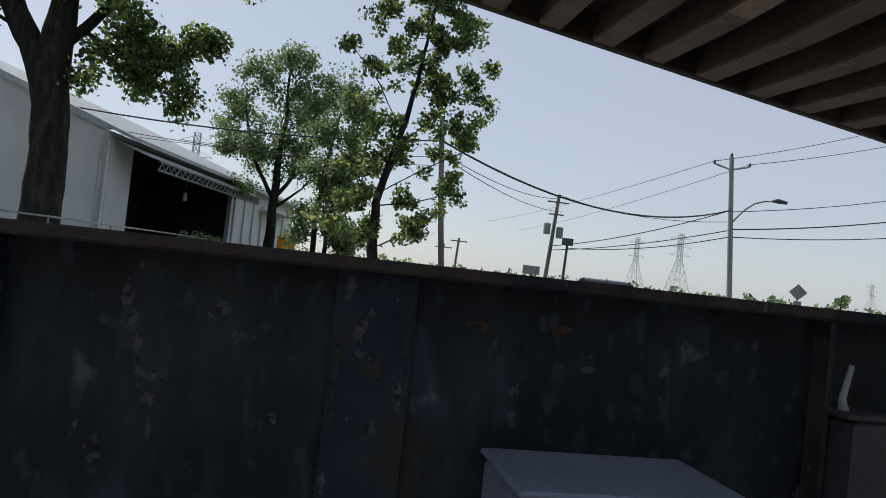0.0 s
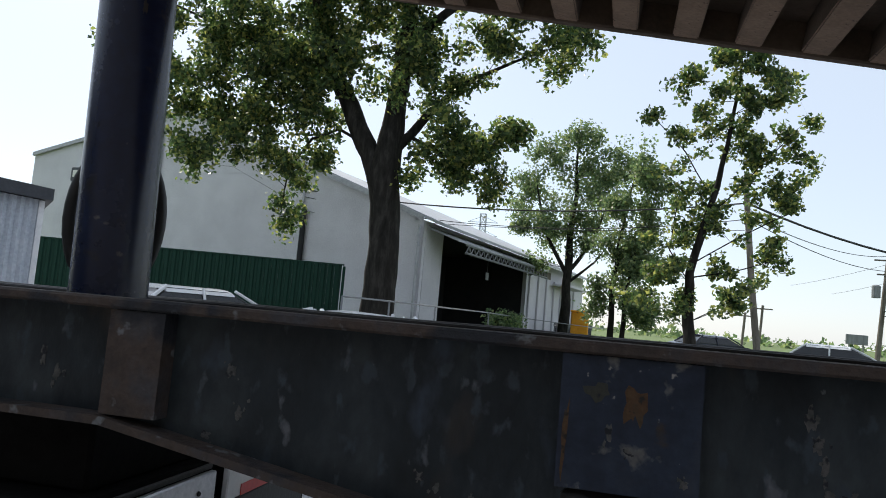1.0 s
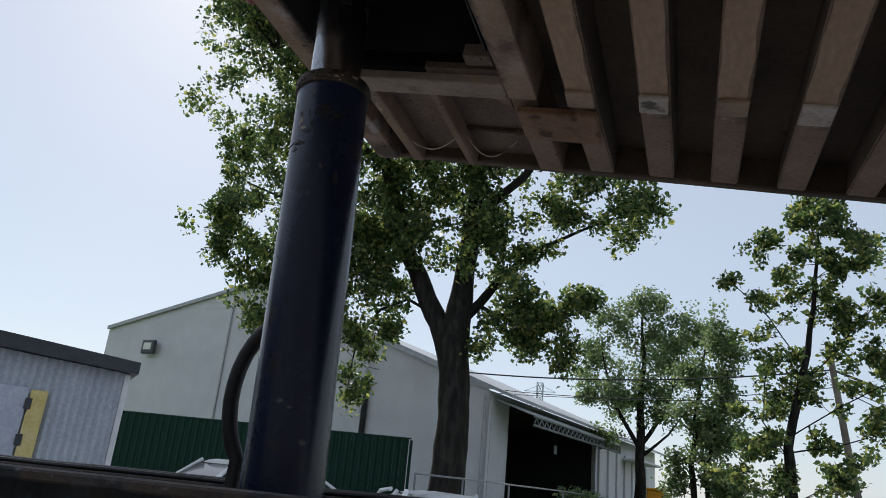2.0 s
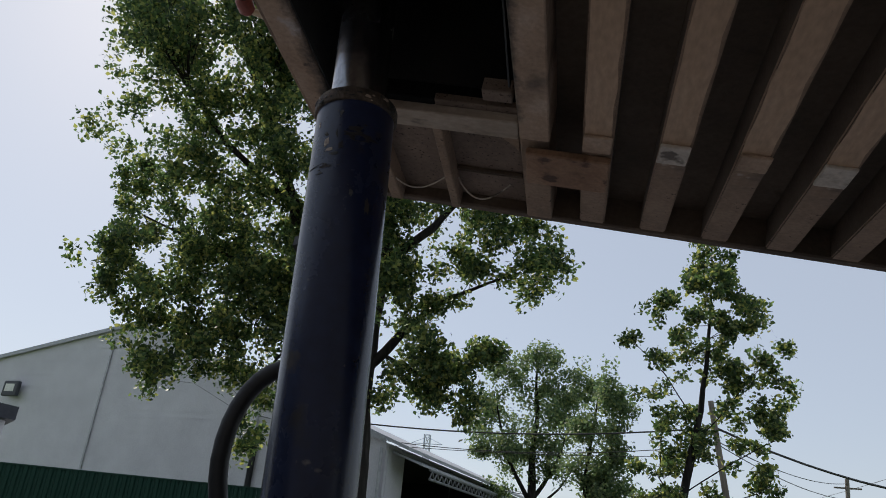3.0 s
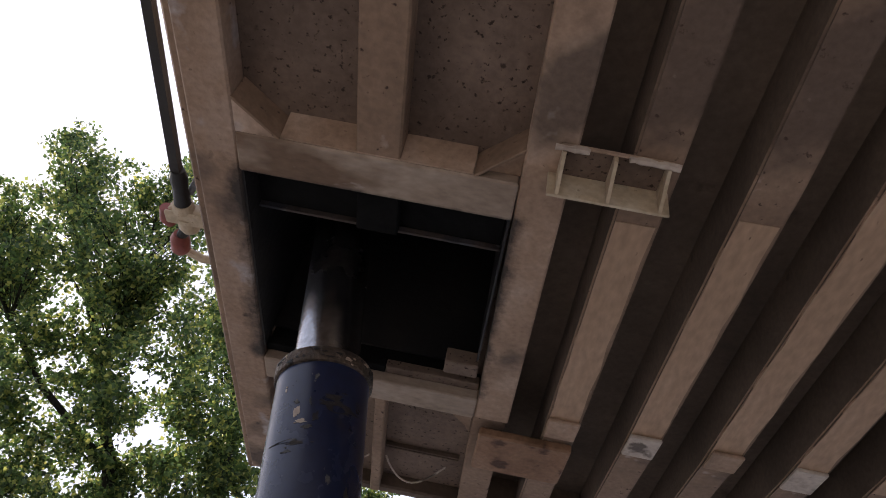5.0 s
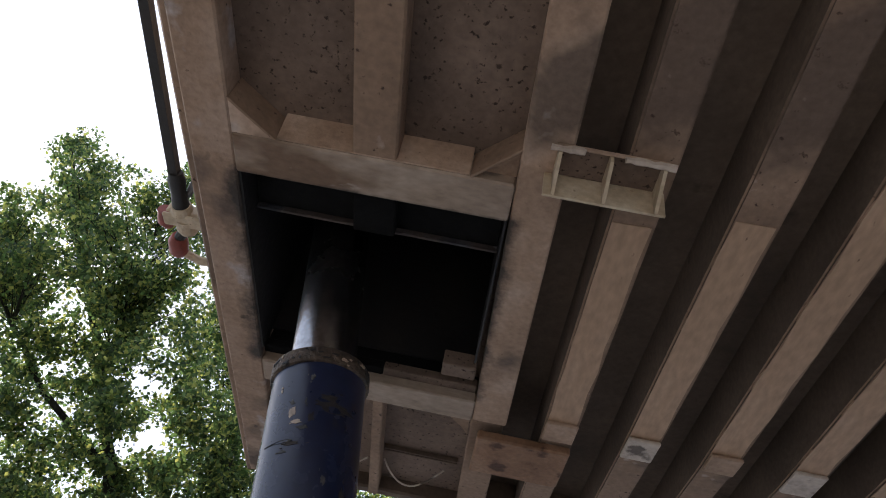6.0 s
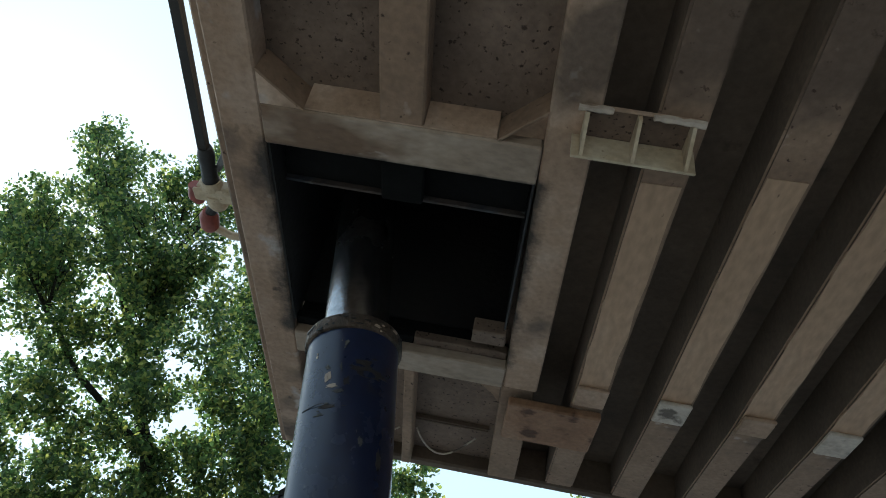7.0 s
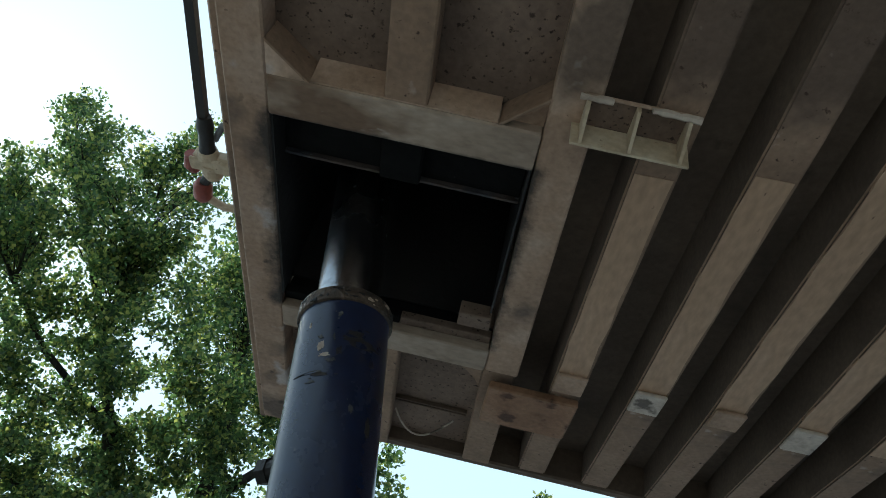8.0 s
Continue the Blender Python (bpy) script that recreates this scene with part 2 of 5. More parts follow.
# pale bluish steel with the distance haze mixed into its colour
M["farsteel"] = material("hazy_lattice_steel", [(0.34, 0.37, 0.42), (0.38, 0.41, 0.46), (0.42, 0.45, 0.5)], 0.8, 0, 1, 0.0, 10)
M["carwhite"] = material("white_car_paint", [(0.7, 0.71, 0.73), (0.76, 0.77, 0.78), (0.8, 0.8, 0.8)], 0.2, 0, 1, 0.02, 30)
M["cardark"] = material("dark_blue_car_paint", [(0.012, 0.016, 0.03), (0.016, 0.02, 0.036), (0.02, 0.026, 0.045)], 0.2, 0, 1, 0.02, 30)
M["glass"] = material("tinted_glass", [(0.01, 0.013, 0.016), (0.014, 0.017, 0.02), (0.02, 0.022, 0.025)], 0.06, 0, 1, 0.0, 30)
M["grass"] = material("grass_blades", [(0.06, 0.1, 0.02), (0.11, 0.17, 0.035), (0.16, 0.2, 0.06)], 0.8, 0, 1, 0.1, 20)
M["leaf"] = leaf_material("poplar_leaf", (0.013, 0.028, 0.011), (0.06, 0.1, 0.033), (0.2, 0.205, 0.058))
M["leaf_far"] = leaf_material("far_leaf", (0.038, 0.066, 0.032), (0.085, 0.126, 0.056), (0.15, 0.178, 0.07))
M["matte"] = material("matte_black", [(0.004, 0.004, 0.004), (0.007, 0.007, 0.007), (0.01, 0.01, 0.01)], 0.95, 0, 6, 0.3, 40, spec=0.1)
M["scar"] = material("bare_grey_scuff", [(0.04, 0.041, 0.042), (0.072, 0.072, 0.07), (0.11, 0.106, 0.1)], 0.8, 0, 30, 0.4, 120, [((0.012, 0.014, 0.02), 55.0, 0.52)])
M["scar_rust"] = material("rust_orange_flake", [(0.05, 0.026, 0.012), (0.085, 0.045, 0.02), (0.07, 0.05, 0.03)], 0.85, 0, 24, 0.4, 120, [((0.02, 0.018, 0.016), 40.0, 0.56)])
M["scar_olive"] = material("dull_olive_primer", [(0.028, 0.029, 0.022), (0.044, 0.044, 0.034), (0.04, 0.043, 0.042)], 0.85, 0, 24, 0.3, 120, [((0.016, 0.018, 0.024), 45.0, 0.54)])
M["worn"] = material("worn_tan_steel", [(0.3609, 0.2354, 0.1479), (0.446, 0.293, 0.1908), (0.5095, 0.3555, 0.248)], 0.7, 0, 3.0, 0.25, 60, [((0.2336, 0.1632, 0.1193), 5.0, 0.62), ((0.0637, 0.03363, 0.02099), 45.0, 0.68)], streak=(1, 0.35, 1))
M["lens"] = material("lamp_glass", [(0.6, 0.6, 0.55), (0.7, 0.7, 0.64), (0.75, 0.75, 0.7)], 0.15, 0, 4, 0.02, 30)


# ---- mesh tools ----
def mesh_of(name, bm, mat, smooth=False):
    me = bpy.data.meshes.new(name)
    bm.normal_update()
    bm.to_mesh(me)
    bm.free()
    if smooth:
        me.shade_smooth()
        me.set_sharp_from_angle(angle=0.6)
    me.materials.append(mat)
    return me


def part(name, bm, mat, parent=None, label="", smooth=False):
    """Links a bmesh as ONE mesh object under a thing or under a part."""
    ob = new(name, mesh_of(name, bm, mat, smooth))
    ob.parent = parent
    if label:
        ob["label"] = label
    return ob


def empty(name, m=None):
    ob = new(name)
    ob.empty_display_size = 0.1
    if m is not None:
        ob.matrix_world = m
    return ob


def box(bm, x0, x1, y0, y1, z0, z1, bevel=0.0, m=None):
    """A block between the given bounds, edges bevelled, in bm."""
    vs = [bm.verts.new((x, y, z)) for x in (x0, x1) for y in (y0, y1) for z in (z0, z1)]
    fs = [bm.faces.new([vs[i] for i in f]) for f in ((0, 1, 3, 2), (4, 6, 7, 5), (0, 4, 5, 1), (2, 3, 7, 6), (0, 2, 6, 4), (1, 5, 7, 3))]
    if bevel:
        es = list({e for f in fs for e in f.edges})
        r = bmesh.ops.bevel(bm, geom=es, offset=bevel, segments=1, affect="EDGES")
        vs = list({v for f in r["faces"] for v in f.verts} | {v for v in vs if v.is_valid})
    if m is not None:
        bmesh.ops.transform(bm, matrix=m, verts=[v for v in vs if v.is_valid])
    return bm


def boxes(*bounds, bevel=0.004):
    bm = bmesh.new()
    for b in bounds:
        box(bm, *b, bevel=bevel)
    return bm


def prism(bm, profile, axis, a, b):
    """A profile of (u, v) pairs swept along axis ('x': u=y v=z; 'y': u=x v=z; 'z': u=x v=y) from a to b."""
    put = {"x": lambda u, v, w: (w, u, v), "y": lambda u, v, w: (u, w, v), "z": lambda u, v, w: (u, v, w)}[axis]
    lo = [bm.verts.new(put(u, v, a)) for u, v in profile]
    hi = [bm.verts.new(put(u, v, b)) for u, v in profile]
    n = len(profile)
    bm.faces.new(lo)
    bm.faces.new(hi[::-1])
    for i in range(n):
        bm.faces.new((lo[i], hi[i], hi[(i + 1) % n], lo[(i + 1) % n]))
    bmesh.ops.recalc_face_normals(bm, faces=bm.faces)
    return bm


def tube(bm, points, radii, sides=8, caps=True):
    """A tube along points with a radius at each."""
    pts = [Vector(p) for p in points]
    if not hasattr(radii, "__len__"):
        radii = [radii] * len(pts)
    rings, ref = [], None
    for i, p in enumerate(pts):
        d = (pts[min(i + 1, len(pts) - 1)] - pts[max(i - 1, 0)]).normalized()
        if ref is None:
            ref = d.orthogonal().normalized()
        u = (ref - d * ref.dot(d)).normalized()
        ref, v = u, d.cross(u)
        rings.append([bm.verts.new(p + (u * math.cos(2 * math.pi * k / sides) + v * math.sin(2 * math.pi * k / sides)) * radii[i]) for k in range(sides)])
    for a, b in zip(rings, rings[1:]):
        for k in range(sides):
            bm.faces.new((a[k], a[(k + 1) % sides], b[(k + 1) % sides], b[k]))
    if caps:
        bm.faces.new(rings[0][::-1])
        bm.faces.new(rings[-1])
    return bm


def lathe(bm, profile, sides=48, at=(0, 0, 0)):
    """A closed body of revolution about z from (radius, height) pairs."""
    rings = [[bm.verts.new((at[0] + r * math.cos(2 * math.pi * k / sides), at[1] + r * math.sin(2 * math.pi * k / sides), at[2] + z)) for k in range(sides)] for r, z in profile]
    for a, b in zip(rings, rings[1:]):
        for k in range(sides):
            bm.faces.new((a[k], a[(k + 1) % sides], b[(k + 1) % sides], b[k]))
    bm.faces.new(rings[0][::-1])
    bm.faces.new(rings[-1])
    return bm


# ---- ground ----
def build_ground():
    bm = bmesh.new()
    ring = [0, 2, 4, 7, 11, 17, 26, 40, 65, 110, 200, 400, 900, 2200]
    n = 48
    rows = []
    for r in ring:
        rows.append([bm.verts.new((r * math.cos(2 * math.pi * k / n), r * math.sin(2 * math.pi * k / n),
                                   0.03 * noise.noise(Vector((r * 0.31 + k, k * 0.7, 0))) if r < 30 else 0.0)) for k in range(n)])
    for a, b in zip(rows, rows[1:]):
        for k in range(n):
            if a is rows[0]:
                continue
            bm.faces.new((a[k], b[k], b[(k + 1) % n], a[(k + 1) % n]))
    c = bm.verts.new((0, 0, 0))
    for k in range(n):
        bm.faces.new((c, rows[1][k], rows[1][(k + 1) % n]))
    for v in rows[0]:
        bm.verts.remove(v)
    m = material("gravel_and_grass", [(0.18, 0.18, 0.185), (0.36, 0.36, 0.365), (0.54, 0.535, 0.53)], 0.95, 0, 14, 1.0, 55)
    nt = m.node_tree
    b = nt.nodes["Principled BSDF"]
    old = b.inputs["Base Color"].links[0].from_socket
    tc = nt.nodes.new("ShaderNodeTexCoord")
    ln = nt.nodes.new("ShaderNodeVectorMath")
    ln.operation = "LENGTH"
    nt.links.new(tc.outputs["Object"], ln.inputs[0])
    ns = nt.nodes.new("ShaderNodeTexNoise")
    ns.inputs["Scale"].default_value = 0.08
    nt.links.new(tc.outputs["Object"], ns.inputs["Vector"])
    ad = nt.nodes.new("ShaderNodeMath")
    ad.operation = "MULTIPLY_ADD"
    ad.inputs[1].default_value = 24.0
    nt.links.new(ns.outputs["Fac"], ad.inputs[0])
    nt.links.new(ln.outputs["Value"], ad.inputs[2])
    mr = nt.nodes.new("ShaderNodeMapRange")
    mr.inputs[1].default_value, mr.inputs[2].default_value = 30.0, 38.0
    nt.links.new(ad.outputs[0], mr.inputs[0])
    mx = nt.nodes.new("ShaderNodeMixRGB")
    mx.inputs[2].default_value = (0.1, 0.15, 0.04, 1)
    nt.links.new(mr.outputs[0], mx.inputs[0])
    nt.links.new(old, mx.inputs[1])
    nt.links.new(mx.outputs[0], b.inputs["Base Color"])
    tagged(part("ground", bm, m), "pale crushed gravel yard giving way to rough green grass", "ground", kind="structure")


build_ground()

# ---- trailer frame: two long I-beam rails with cross members and a landing leg ----
RAIL_TOP, RAIL_Y, MID_Y = 1.28, 0.0, 0.51


def rail_depth(x):
    """Height of the rail's underside along its length: shallow gooseneck ahead, deep behind."""
    if x < -0.95:
        return 1.03
    if x < 0.0:
        return 1.03 - 0.155 * (x + 0.95) / 0.95
    if x < 0.3:
        return 0.875 - 0.2 * x / 0.3
    return 0.675


XS = [-3.6, -2.6, -1.8, -0.95, -0.7, -0.45, -0.2, 0.0, 0.3, 1.2, 3.0, 6.8]


def build_rail(parent, y0, drop=0.0):
    """One rail: web plate, top flange and a bottom flange that follows the taper."""
    top = RAIL_TOP - drop
    bm = bmesh.new()
    for a, b in zip(XS, XS[1:]):
        za, zb = rail_depth(a) - drop, rail_depth(b) - drop
        vs = [bm.verts.new(p) for p in ((a, y0 - 0.006, za), (b, y0 - 0.006, zb), (b, y0 - 0.006, top - 0.02), (a, y0 - 0.006, top - 0.02),
                                        (a, y0 + 0.006, za), (b, y0 + 0.006, zb), (b, y0 + 0.006, top - 0.02), (a, y0 + 0.006, top - 0.02))]
        for f in ((0, 1, 2, 3), (5, 4, 7, 6)):
            bm.faces.new([vs[i] for i in f])
    web = part("web", bm, M["rail"], parent, "dark blue-black paint with rust blooms and scuffs")
    bm = bmesh.new()
    box(bm, XS[0], XS[-1], y0 - 0.065, y0 + 0.065, top - 0.024, top, bevel=0.005)
    part("top_flange", bm, M["rail_rust"], parent, "thick worn steel flange")
    bm = bmesh.new()
    prev = None
    for x in XS:
        z = rail_depth(x) - drop
        cur = [bm.verts.new((x, y0 + dy, z + dz)) for dy, dz in ((-0.065, 0), (0.065, 0), (0.065, -0.018), (-0.065, -0.018))]
        if prev:
            for i in range(4):
                bm.faces.new((prev[i], prev[(i + 1) % 4], cur[(i + 1) % 4], cur[i]))
        else:
            bm.faces.new(cur)
        prev = cur
    bm.faces.new(prev[::-1])
    bmesh.ops.recalc_face_normals(bm, faces=bm.faces)
    part("bottom_flange", bm, M["rail_rust"], parent, "rusty lower flange rising to the gooseneck")
    return web


trailer = tagged(empty("trailer_frame"), "dark painted steel trailer frame with rusty stiffened I-beam rails", "trailer frame")
rail_near = build_rail(trailer, RAIL_Y)
rail_far = build_rail(trailer, 2 * MID_Y, 0.024)


def stiffener(x0, x1, mat, proud=0.06, z0=None, label=""):
    """A plate closing the rail's hollow between its flanges, with edge returns to the web."""
    zb = rail_depth(x1) if z0 is None else z0
    top = RAIL_TOP - 0.026
    bm = bmesh.new()
    if proud < 0.015:
        prism(bm, [(x0, rail_depth(x0)), (x1, zb), (x1, top), (x0, top)], "y", -proud, -0.007)
    else:
        prism(bm, [(x0, -0.008), (x0, -proud), (x1, -proud), (x1, -0.008), (x1 - 0.01, -0.008), (x1 - 0.01, -proud + 0.01), (x0 + 0.01, -proud + 0.01), (x0 + 0.01, -0.008)], "z", zb + 0.002, top)
    return part("stiffener", bm, mat, trailer, label)


stiffener(-0.957, -0.825, M["rail_rust"], 0.055, rail_depth(-0.957) + 0.002, "narrow rust-brown stiffener plate")
plate_b = stiffener(0.0, 0.25, M["rail_plate"], 0.05, 1.01, "bluish plate with flaked rust-orange patches")
plate_s = stiffener(0.785, 0.93, M["rail_plate"], 0.02, None, "dark plate with grey scuffs")
for x in (1.75, 2.6):
    bm = boxes((x - 0.006, x + 0.006, -0.055, -0.008, rail_depth(x) + 0.002, RAIL_TOP - 0.026), bevel=0.0)
    part("web_rib", bm, M["rail_rust"], trailer)
# flaked and scuffed paint: thin ragged patches in clusters
def flakes(put, parent, mat, name, u, v, w, h, seed, n=3):
    """A cluster of ragged thin flakes about (u, v); put maps (u, v, lift) to a point."""
    rnd = random.Random(seed)
    bm = bmesh.new()
    for k in range(n):
        f = 1.0 if k == 0 else rnd.uniform(0.15, 0.5)
        cu, cv = (u, v) if k == 0 else (u + rnd.gauss(0, w * 0.7), v + rnd.gauss(0, h * 0.8))
        pts = []
        for j in range(18):
            a = 2 * math.pi * j / 18
            r = 0.62 + 0.55 * noise.noise(Vector((math.cos(a) * 1.6, math.sin(a) * 1.6, seed * 3.1 + k))) + rnd.uniform(-0.12, 0.12)
            pts.append((cu + f * w * r * math.cos(a), cv + f * h * r * math.sin(a)))
        top = [bm.verts.new(put(x, y, 0.0012 + 0.0002 * k)) for x, y in pts]
        low = [bm.verts.new(put(x, y, 0.0)) for x, y in pts]
        bm.faces.new(top)
        for j in range(18):
            bm.faces.new((low[j], low[(j + 1) % 18], top[(j + 1) % 18], top[j]))
    bmesh.ops.recalc_face_normals(bm, faces=bm.faces)
    return part(name, bm, mat, parent)


def on_web(y):
    return lambda u, v, lift: (u, y - lift, v)


WEB, PLATE_B, PLATE_S = on_web(-0.0062), on_web(-0.0502), on_web(-0.0202)
for i, (x, z, w, h) in enumerate([(0.437, 1.177, 0.014, 0.03), (0.45, 1.135, 0.016, 0.022), (0.463, 1.1, 0.014, 0.022), (0.472, 1.047, 0.012, 0.018), (0.507, 1.041, 0.022, 0.02),
                                  (0.489, 1.006, 0.015, 0.015), (0.495, 0.955, 0.008, 0.03), (0.411, 0.914, 0.02, 0.03), (0.597, 1.166, 0.02, 0.02), (0.63, 1.12, 0.028, 0.018), (0.694, 0.98, 0.018, 0.018),
                                  (-0.154, 0.951, 0.012, 0.022), (-0.263, 0.985, 0.014, 0.016), (-0.228, 0.966, 0.012, 0.014), (1.131, 1.061, 0.01, 0.018), (1.27, 1.115, 0.018, 0.014)]):
    flakes(WEB, rail_near, M["scar"], "paint_scuff", x, z, w, h, i)
for i, (x, z, w, h) in enumerate([(-0.66, 1.062, 0.014, 0.02), (-0.73, 1.01, 0.014, 0.012), (-1.11, 1.1, 0.014, 0.03), (-1.62, 1.17, 0.02, 0.03), (-1.15, 1.14, 0.012, 0.03), (-0.69, 1.15, 0.016, 0.02)]):
    flakes(WEB, rail_near, M["scar"], "paint_scuff", x, z, w, h, 40 + i, 4)
for i, (x, z, w, h) in enumerate([(1.052, 1.18, 0.04, 0.014), (1.205, 1.185, 0.04, 0.016)]):
    flakes(WEB, rail_near, M["scar_rust"], "rust_bloom", x, z, w, h, 70 + i, 1)
flakes(PLATE_B, plate_b, M["scar_rust"], "rust_bloom", 0.134, 1.165, 0.032, 0.058, 81, 1)
flakes(PLATE_B, plate_b, M["scar_olive"], "old_primer_patch", 0.07, 1.19, 0.04, 0.025, 82, 1)
flakes(PLATE_B, plate_b, M["scar"], "paint_scuff", 0.09, 1.12, 0.012, 0.024, 83, 3)
flakes(PLATE_B, plate_b, M["scar"], "paint_scuff", 0.124, 1.088, 0.012, 0.01, 84, 4)
flakes(PLATE_B, plate_b, M["scar"], "paint_scuff", 0.225, 1.045, 0.012, 0.014, 85, 4)
flakes(PLATE_B, plate_b, M["scar_rust"], "rust_bloom", 0.012, 1.1, 0.008, 0.12, 86, 1)
for i, (x, z, w, h) in enumerate([(0.833, 1.152, 0.022, 0.03), (0.915, 1.035, 0.01, 0.04), (0.87, 0.98, 0.014, 0.03), (0.836, 1.111, 0.012, 0.012)]):
    flakes(PLATE_S, plate_s, M["scar"], "paint_scuff", x, z, w, h, 90 + i)
flakes(PLATE_S, plate_s, M["scar_olive"], "old_primer_patch", 0.858, 1.08, 0.03, 0.034, 95, 1)
flakes(PLATE_S, plate_s, M["scar_olive"], "old_primer_patch", 0.797, 1.05, 0.008, 0.16, 96, 1)
flakes(PLATE_S, plate_s, M["scar_olive"], "old_primer_patch", 0.92, 1.13, 0.008, 0.1, 97, 1)
# bolt with washer in the web
bm = bmesh.new()
tube(bm, [(-1.36, -0.008, 1.13), (-1.36, -0.02, 1.13)], 0.028, 20)
tube(bm, [(-1.372, -0.02, 1.128), (-1.372, -0.045, 1.128)], 0.016, 6)
part("bolt", bm, M["scar"], trailer, "dirty steel bolt head and washer")
# cross members between the rails and the cylinder's trunnion beam
for x in (-2.9, -1.66, -1.22, 0.1, 1.4, 3.2, 5.0):
    bm = boxes((x - 0.05, x + 0.05, 0.008, 2 * MID_Y - 0.008, 1.07, 1.2), bevel=0.006)
    part("cross_member", bm, M["rail"], trailer)
# landing leg under the patched plate
bm = bmesh.new()
box(bm, 0.012, 0.238, -0.042, -0.009, 0.55, 1.008, bevel=0.012)
box(bm, 0.03, 0.22, -0.055, 0.05, 0.3, 0.66, bevel=0.012)
leg = part("landing_leg", bm, M["soot"], trailer, "black square landing leg")
bm = boxes((0.055, 0.195, -0.035, 0.04, 0.03, 0.3), bevel=0.008)
part("leg_tube", bm, M["soot"], leg)
bm = boxes((0.0, 0.25, -0.13, 0.12, -0.02, 0.03), bevel=0.008)
part("foot_plate", bm, M["rail_rust"], leg)
bm = bmesh.new()
tube(bm, [(0.03, -0.055, 0.95), (0.05, -0.062, 0.968), (0.2, -0.062, 0.968), (0.22, -0.055, 0.95)], [0.02, 0.03, 0.03, 0.02], 16)
part("gear_housing", bm, M["soot"], leg, "greasy black gear housing")
# air and hydraulic lines lying along the far rail
for dy, dz, r in ((-0.03, 0.009, 0.009), (0.02, 0.011, 0.011)):
    bm = bmesh.new()
    tube(bm, [(-3.4 + 0.35 * i, 2 * MID_Y + dy + 0.012 * math.sin(i * 1.7), RAIL_TOP - 0.024 + dz + 0.002 * math.sin(i * 2.3)) for i in range(28)], r, 8)
    part("service_line", bm, M["rubber"], trailer, smooth=True)

# enamel box and grey control panel bolted to the rail
bm = boxes((1.085, 1.47, -0.25, -0.01, 0.62, 0.945), bevel=0.012)
vb = tagged(part("equipment_box", bm, M["boxblue"]), "blue-grey enamelled steel box fixed to the trailer rail", "box")
part("name_plate", boxes((1.11, 1.26, -0.256, -0.25, 0.84, 0.925), bevel=0.002), M["white_paint"], vb, "pale blank plate")
part("lid", boxes((1.078, 1.477, -0.257, -0.006, 0.9455, 0.957), bevel=0.004), M["boxblue"], vb)
cp = tagged(part("control_panel", boxes((1.765, 2.1, -0.12, -0.01, 0.7, 1.075), bevel=0.01), M["grey"]), "dull grey control panel on the trailer rail", "panel")
bm = bmesh.new()
tube(bm, [(1.775, -0.07, 1.08), (1.77, -0.07, 1.11), (1.785, -0.07, 1.175)], [0.012, 0.007, 0.005], 8)
part("lever", bm, M["steelgrey"], cp, "thin worn steel lever")
part("bracket", boxes((1.745, 1.85, -0.12, -0.02, 1.0765, 1.088), bevel=0.003), M["grey"], cp)

# ---- hoist cylinder ----
CX, CY = -1.425, 0.51
TIP = Vector((-1.435, 0.51, 2.51))
BASE = Vector((-1.395, 0.51, 1.1))
hoist = tagged(empty("hoist_cylinder"), "glossy dark blue telescopic hydraulic cylinder with dirty collar", "cylinder")
hoist.matrix_world = Matrix.Translation(BASE) @ (TIP - BASE).to_track_quat("Z", "Y").to_matrix().to_4x4()
L = (TIP - BASE).length
R = 0.112
bm = lathe(bmesh.new(), [(R - 0.01, 0), (R, 0.01), (R, L - 0.03)], 64)
barrel = part("barrel", bm, M["cyl"], hoist, smooth=True)
# chipped paint below the collar
def on_barrel(u, v, lift):
    return ((R + lift) * math.cos(u / R), (R + lift) * math.sin(u / R), v)


face = hoist.matrix_world.to_3x3().inverted() @ Vector((0.05, -1, 0))
FACE = math.atan2(face.y, face.x)
for i, (a, dz, w, h, mm) in enumerate([(-24, 0.175, 0.012, 0.02, "pad"), (-18, 0.2, 0.016, 0.008, "pad"), (-32, 0.245, 0.05, 0.004, "scar"), (-6, 0.085, 0.008, 0.012, "scar"), (30, 0.16, 0.055, 0.022, "dull"),
                                       (14, 0.135, 0.03, 0.012, "dull"), (-12, 0.215, 0.014, 0.007, "scar"), (-44, 0.11, 0.006, 0.006, "pad"), (20, 0.33, 0.008, 0.02, "scar"), (44, 0.36, 0.01, 0.04, "dull"), (-2, 0.19, 0.012, 0.02, "dull"), (-26, 0.15, 0.008, 0.01, "scar"), (-10, 0.15, 0.005, 0.012, "scar"), (-20, 0.252, 0.03, 0.007, "dull"), (-30, 0.27, 0.012, 0.006, "scar")]):
    flakes(on_barrel, barrel, M[mm], "chipped_paint", (FACE + radians(a)) * R, L - dz, w, h, 120 + i)
bm = lathe(bmesh.new(), [(R + 0.001, L - 0.042), (R + 0.0065, L - 0.04), (R + 0.008, L - 0.036), (R + 0.008, L - 0.01), (R + 0.004, L - 0.001), (R - 0.004, L + 0.002), (R - 0.02, L + 0.002)], 64)
collar = part("collar", bm, M["collar"], hoist, "rusty grease-caked collar ring", smooth=True)
